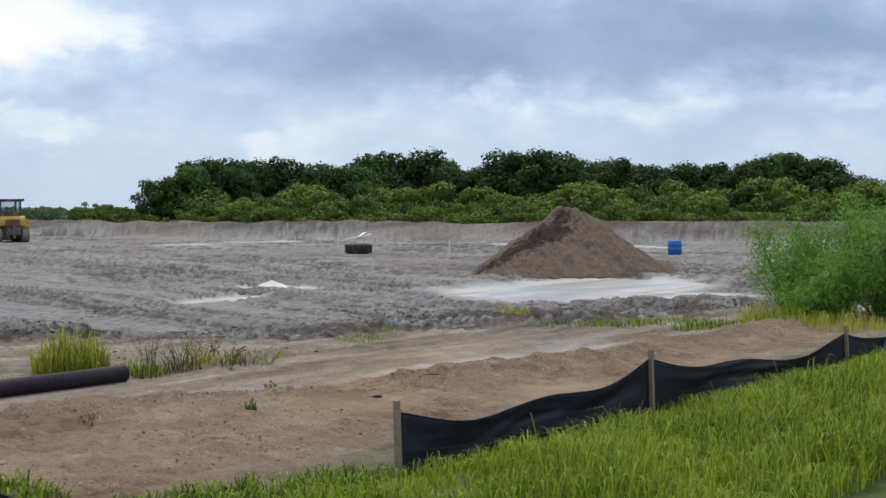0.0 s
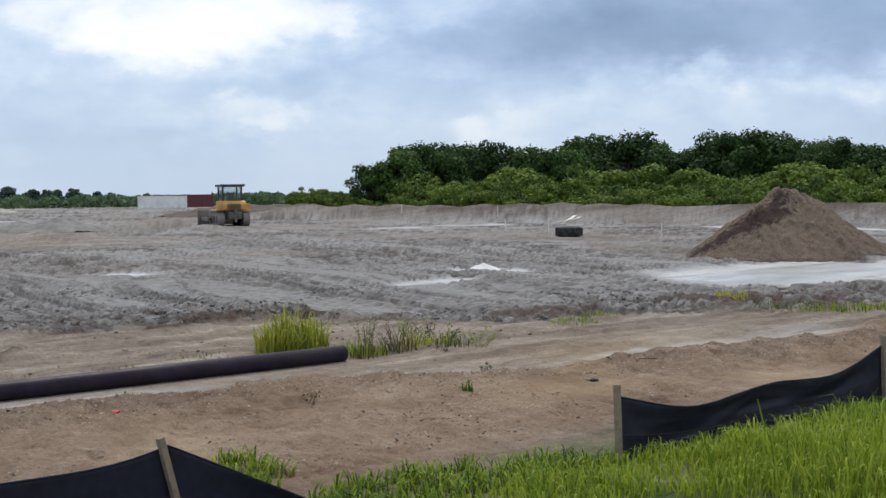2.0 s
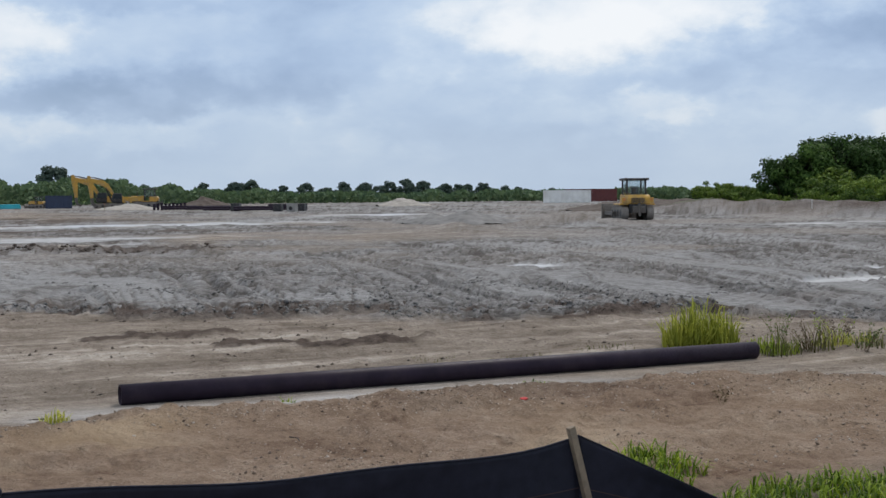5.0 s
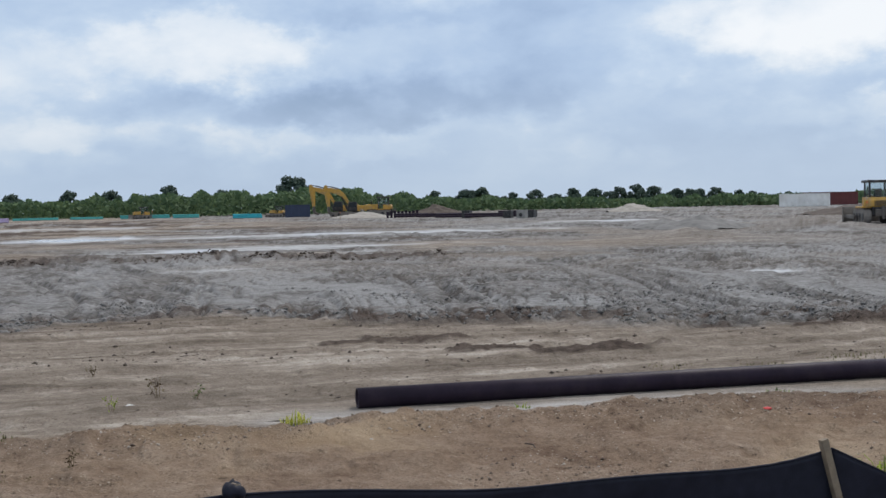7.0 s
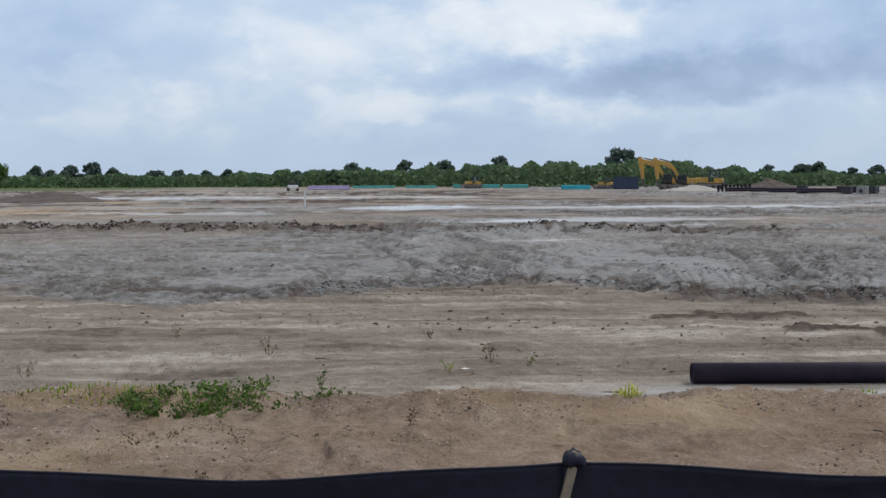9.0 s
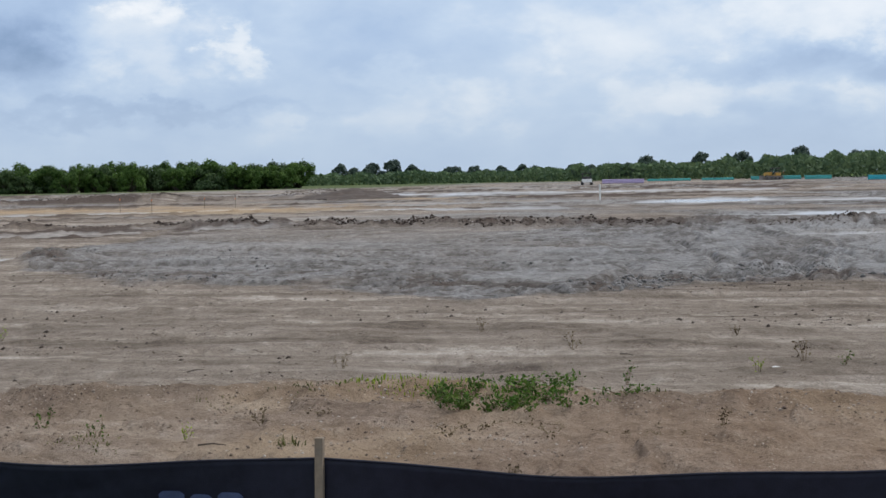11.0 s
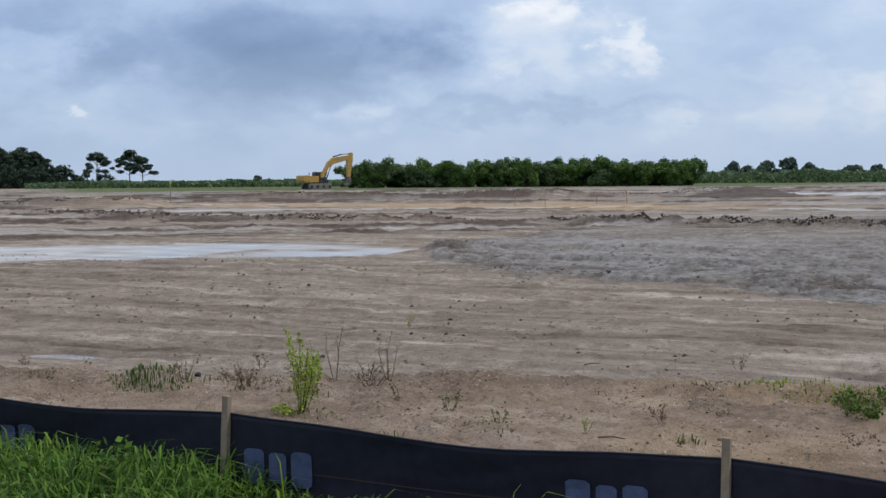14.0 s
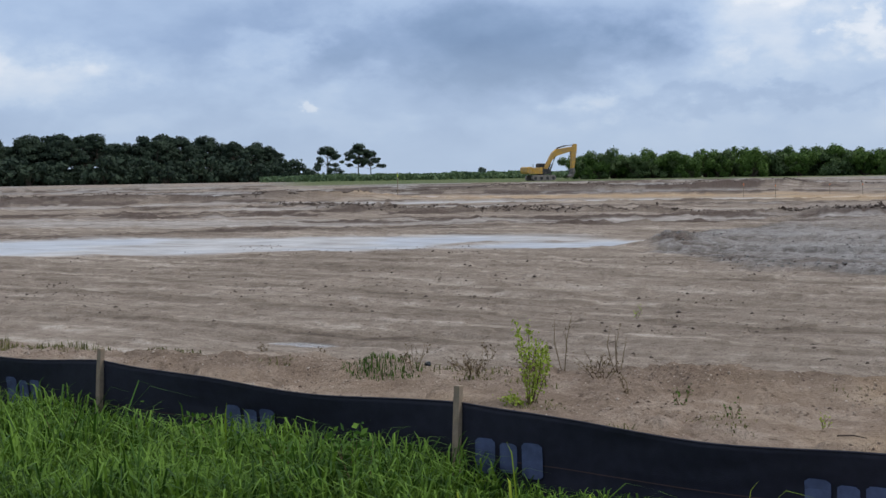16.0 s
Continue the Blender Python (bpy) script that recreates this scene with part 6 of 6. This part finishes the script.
rng_v = np.random.default_rng(77)
for k in range(30):
    a, b = rng_v.normal() * 0.34, rng_v.normal()
    x, y = 10.35 + a + 0.25 * abs(b), 1.15 + b * 0.55
    weed(x, y, 0.07 + 0.05 * rng_v.uniform(), 6, 0.022, 11, M_WEED if k % 3 else M_DEEPLEAF, "leafy green vine sprawling over the bank", 100 + k, 0.22, "vine")
for k in range(8):
    weed(9.5 + rng_v.normal() * 0.2, 0.9 + rng_v.normal() * 0.6, 0.05, 4, 0.014, 8, M_DRY, "brown creeping runner on bare sand", 180 + k, 0.25, "vine")
tuft(11.2, 2.1, 0.1, 0.7, 420, M_GRASS, "sparse green grass on the bank", 120)
tuft(9.2, 7.4, 0.12, 0.4, 420, M_WEED, "low green grass patch on the bank", 121)
tuft(11.2, -2.3, 0.16, 0.13, 120, M_STRAW, "small yellow-green grass tuft on the bank", 122, lean=0.9)
tuft(8.4, -9.0, 0.15, 0.08, 60, M_WEED, "small weed tuft on sand", 123)
tuft(8.9, 11.2, 0.13, 0.6, 420, M_OLIVE, "green grass patch beyond the fence", 124)
tuft(8.3, 12.2, 0.14, 0.7, 520, M_OLIVE, "dull olive grass patch beyond the fence", 125)
tuft(10.6, -6.6, 0.1, 0.22, 90, M_GRASS, "small grass tuft beside the pipe", 126)
tuft(11.4, -4.4, 0.08, 0.2, 60, M_GRASS, "small grass tuft beside the pipe", 127)
for k, (x, y, h, m) in enumerate(((13.4, -1.7, 0.14, M_WEED), (12.8, -0.85, 0.16, M_LIMELEAF), (13.6, -1.35, 0.3, M_DRY), (11.9, 0.35, 0.22, M_WEED), (15.5, 8.2, 0.2, M_LIMELEAF), (9.4, 2.9, 0.16, M_DRY), (9.0, 4.0, 0.14, M_WEED), (9.3, 5.0, 0.18, M_DRY), (8.9, 3.3, 0.1, M_LIMELEAF),
                                  (9.2, 4.5, 0.2, M_WEED), (10.2, 9.0, 0.14, M_DRY), (10.4, 10.0, 0.12, M_DRY), (8.0, 0.9, 0.1, M_DRY), (9.6, -0.4, 0.12, M_DRY), (9.0, -9.9, 0.14, M_DRY), (8.8, -7.4, 0.2, M_DRY), (13.8, -11.0, 0.12, M_WEED),
                                  (9.8, -10.8, 0.12, M_WEED), (13.0, 3.2, 0.22, M_DRY), (14.5, 1.0, 0.2, M_DRY), (16.0, 2.2, 0.2, M_DRY), (15.5, -0.8, 0.2, M_DRY), (11.2, 7.6, 0.2, M_DRY))):
    weed(x, y, h, 4, 0.01 + h * 0.035, 9, m, {M_DRY: "small dry brown weed", M_WEED: "small green weed on sand", M_LIMELEAF: "small yellow-green seedling on sand"}[m], 200 + k, h * 0.5)
# sparse olive growth on the bank's face and lip
for k, (x, y, h, w) in enumerate(((8.8, 4.0, 0.07, 0.3), (8.5, 3.75, 0.06, 0.22), (8.1, 4.4, 0.1, 0.12), (8.7, 2.5, 0.11, 0.12), (8.9, 8.4, 0.08, 0.25), (9.4, 6.5, 0.1, 0.3), (9.3, 5.9, 0.12, 0.25), (9.5, 7.0, 0.1, 0.3), (9.0, 9.8, 0.1, 0.35),
                                  (8.4, 5.3, 0.08, 0.28), (10.6, 0.2, 0.08, 0.2), (10.8, 2.9, 0.07, 0.4), (10.4, 3.6, 0.05, 0.3), (12.9, -8.0, 0.07, 0.5), (13.1, -9.2, 0.08, 0.5), (13.4, -7.0, 0.06, 0.45))):
    tuft(x, y, h, w, int(330 * w), M_OLIVE, "sparse olive weeds on sandy ground", 700 + k, lean=1.0)
# broad-leaved weeds among the rank grass
for k, (x, y) in enumerate(((5.5, 5.2), (5.3, 5.6), (5.6, 4.75), (5.2, 6.3), (5.5, 7.0), (5.4, 4.5), (5.7, 6.6), (5.65, 5.9), (5.3, 4.9), (5.5, 8.2))):
    weed(x, y, 0.34 + 0.05 * (k % 3), 6, 0.028, 22, M_DEEPLEAF, "broad-leaved green weed in the verge grass", 160 + k, 0.16)
# thin long blades rising in front of the fence
for k, y in enumerate((3.3, 2.75, 2.3, 1.9, 3.7, 1.2, 0.1, -0.35, 4.0, 2.5, -2.3, 5.6, 0.5)):
    tuft(5.75 - 0.1 * (k % 3), y, 0.5 + 0.07 * (k % 4), 0.05, 3, M_GRASS, "few long thin grass blades before the fence", 140 + k, lean=0.8)


def lumps(name, pts, sizes, rng, material, label, category, flat=0.7):
    """Many small broken lumps, eight faces each, in one mesh."""
    base = np.array([[1, 0, 0], [0, 1, 0], [-1, 0, 0], [0, -1, 0], [0, 0, 1], [0, 0, -1.0]])
    tri = np.array([[0, 1, 4], [1, 2, 4], [2, 3, 4], [3, 0, 4], [1, 0, 5], [2, 1, 5], [3, 2, 5], [0, 3, 5]])
    n = len(pts)
    v = base[None] * rng.uniform(0.55, 1.35, (n, 6, 1)) * sizes[:, None, None]
    a = rng.uniform(0, 2 * math.pi, n)
    c, s = np.cos(a)[:, None], np.sin(a)[:, None]
    v = np.stack([v[..., 0] * c - v[..., 1] * s, v[..., 0] * s + v[..., 1] * c, v[..., 2] * flat + v[..., 0] * 0.3], -1) + pts[:, None]
    f = (np.arange(n)[:, None, None] * 6 + tri[None]).reshape(-1)
    me = mesh_of(name, v.reshape(-1, 3), f, 3)
    me.materials.append(material)
    tagged(new(name, me), label, category, kind="stuff")


def scatter():
    rng = np.random.default_rng(5)
    # gravel of the near bank
    n = 40000
    y = rng.uniform(-16, 14, n)
    x = rng.uniform(6.6, 12.2, n)
    w = np.interp(y, [p[0] for p in RIDGE], [p[1] for p in RIDGE])
    keep = (x < w + 0.4) & (fbm(x * 0.9, y * 0.9, 401, 3) + 0.3 * np.exp(-((x - w + 0.4) / 0.6) ** 2) > 0.54)
    p = np.stack([x, y, x * 0], 1)[keep]
    p[:, 2] = ground_heights(p)
    lumps("bank_gravel", p, 0.004 + 0.016 * rng.uniform(0, 1, len(p)) ** 3, rng, M_STONES, "loose gravel and crumbs of sand on the bank", "gravel")
    # clods along the mud's front and over it
    n = 30000
    y, into = rng.uniform(-26, 16, n), rng.uniform(0, 1, n) ** 1.6 * 9 - 0.6
    edge = np.interp(y, [q[0] for q in MUD_EDGE], [q[1] for q in MUD_EDGE])
    x = edge + into
    dens = fbm(x * 0.5, y * 0.5, 411, 4) + 0.12 * np.exp(-((into - 0.6) / 1.2) ** 2)
    keep = dens > 0.56
    p = np.stack([x, y, x * 0], 1)[keep]
    z, soil = ground_parts(p[:, 0], p[:, 1])
    p[:, 2] = z
    ok = ((p[:, 1] < 3) | (rng.uniform(0, 1, len(p)) < 0.2)) & (soil["mud"] > 0.5) & (soil["pale"] < 0.3)
    p = p[ok]
    lumps("mud_clods", p, 0.012 + 0.05 * rng.uniform(0, 1, len(p)) ** 3, rng, M_GROUNDGREY, "broken clods of churned grey mud", "clods")
    # dark clods on the thrown-up rows and brown patches
    pts = []
    for line, wide, m in ((CLODS, 1.3, 17000), (BROWN, 3.0, 5000), (BROWN_FAR, 3.0, 4000), ([(16.3, -5.4), (15.2, -8.0)], 0.6, 2200), ([(18.2, -4.2), (18.0, -6.0)], 0.35, 1000), ([(17.4, -11.0), (17.0, -13.2)], 0.4, 900)):
        seg = rng.integers(0, len(line) - 1, m)
        u = rng.uniform(0, 1, m)[:, None]
        a, b = np.array(line, dtype=float)[seg], np.array(line, dtype=float)[seg + 1]
        q = a + (b - a) * u + rng.normal(size=(m, 2)) * wide * 0.6
        pts.append(q[fbm(q[:, 0] * 0.4, q[:, 1] * 0.4, 421, 3) > 0.42])
    m = 9000
    y = rng.uniform(-30, 15, m)
    x = np.interp(y, [q[0] for q in MUD_EDGE], [q[1] for q in MUD_EDGE]) + 0.3 + np.abs(rng.normal(size=m)) * 1.3
    pts.append(np.stack([x, y], 1)[fbm(x * 1.1, y * 0.5, 423, 3) > 0.5])
    q = np.concatenate(pts)
    p = np.concatenate([q, q[:, :1] * 0], 1)
    p[:, 2] = ground_heights(p) - 0.02
    far = np.hypot(p[:, 0], p[:, 1])
    lumps("dark_clods", p, (0.012 + 0.06 * rng.uniform(0, 1, len(p)) ** 3) * np.clip(far / 40, 0.4, 1.4), rng, M_DARKSOIL, "dark brown clods of thrown-up soil", "clods")
    # crumbs over the graded sand
    n = 12000
    x, y = rng.uniform(12, 34, n), rng.uniform(-18, 26, n)
    edge = np.interp(y, [q[0] for q in MUD_EDGE], [q[1] for q in MUD_EDGE])
    keep = (x < edge) & (fbm(x * 0.6, y * 0.3, 431, 3) > 0.5)
    p = np.stack([x, y, x * 0], 1)[keep]
    p[:, 2] = ground_heights(p)
    lumps("sand_crumbs", p, 0.006 + 0.035 * rng.uniform(0, 1, len(p)) ** 4, rng, M_DARKSOIL, "scattered crumbs of soil on graded sand", "crumbs")


scatter()
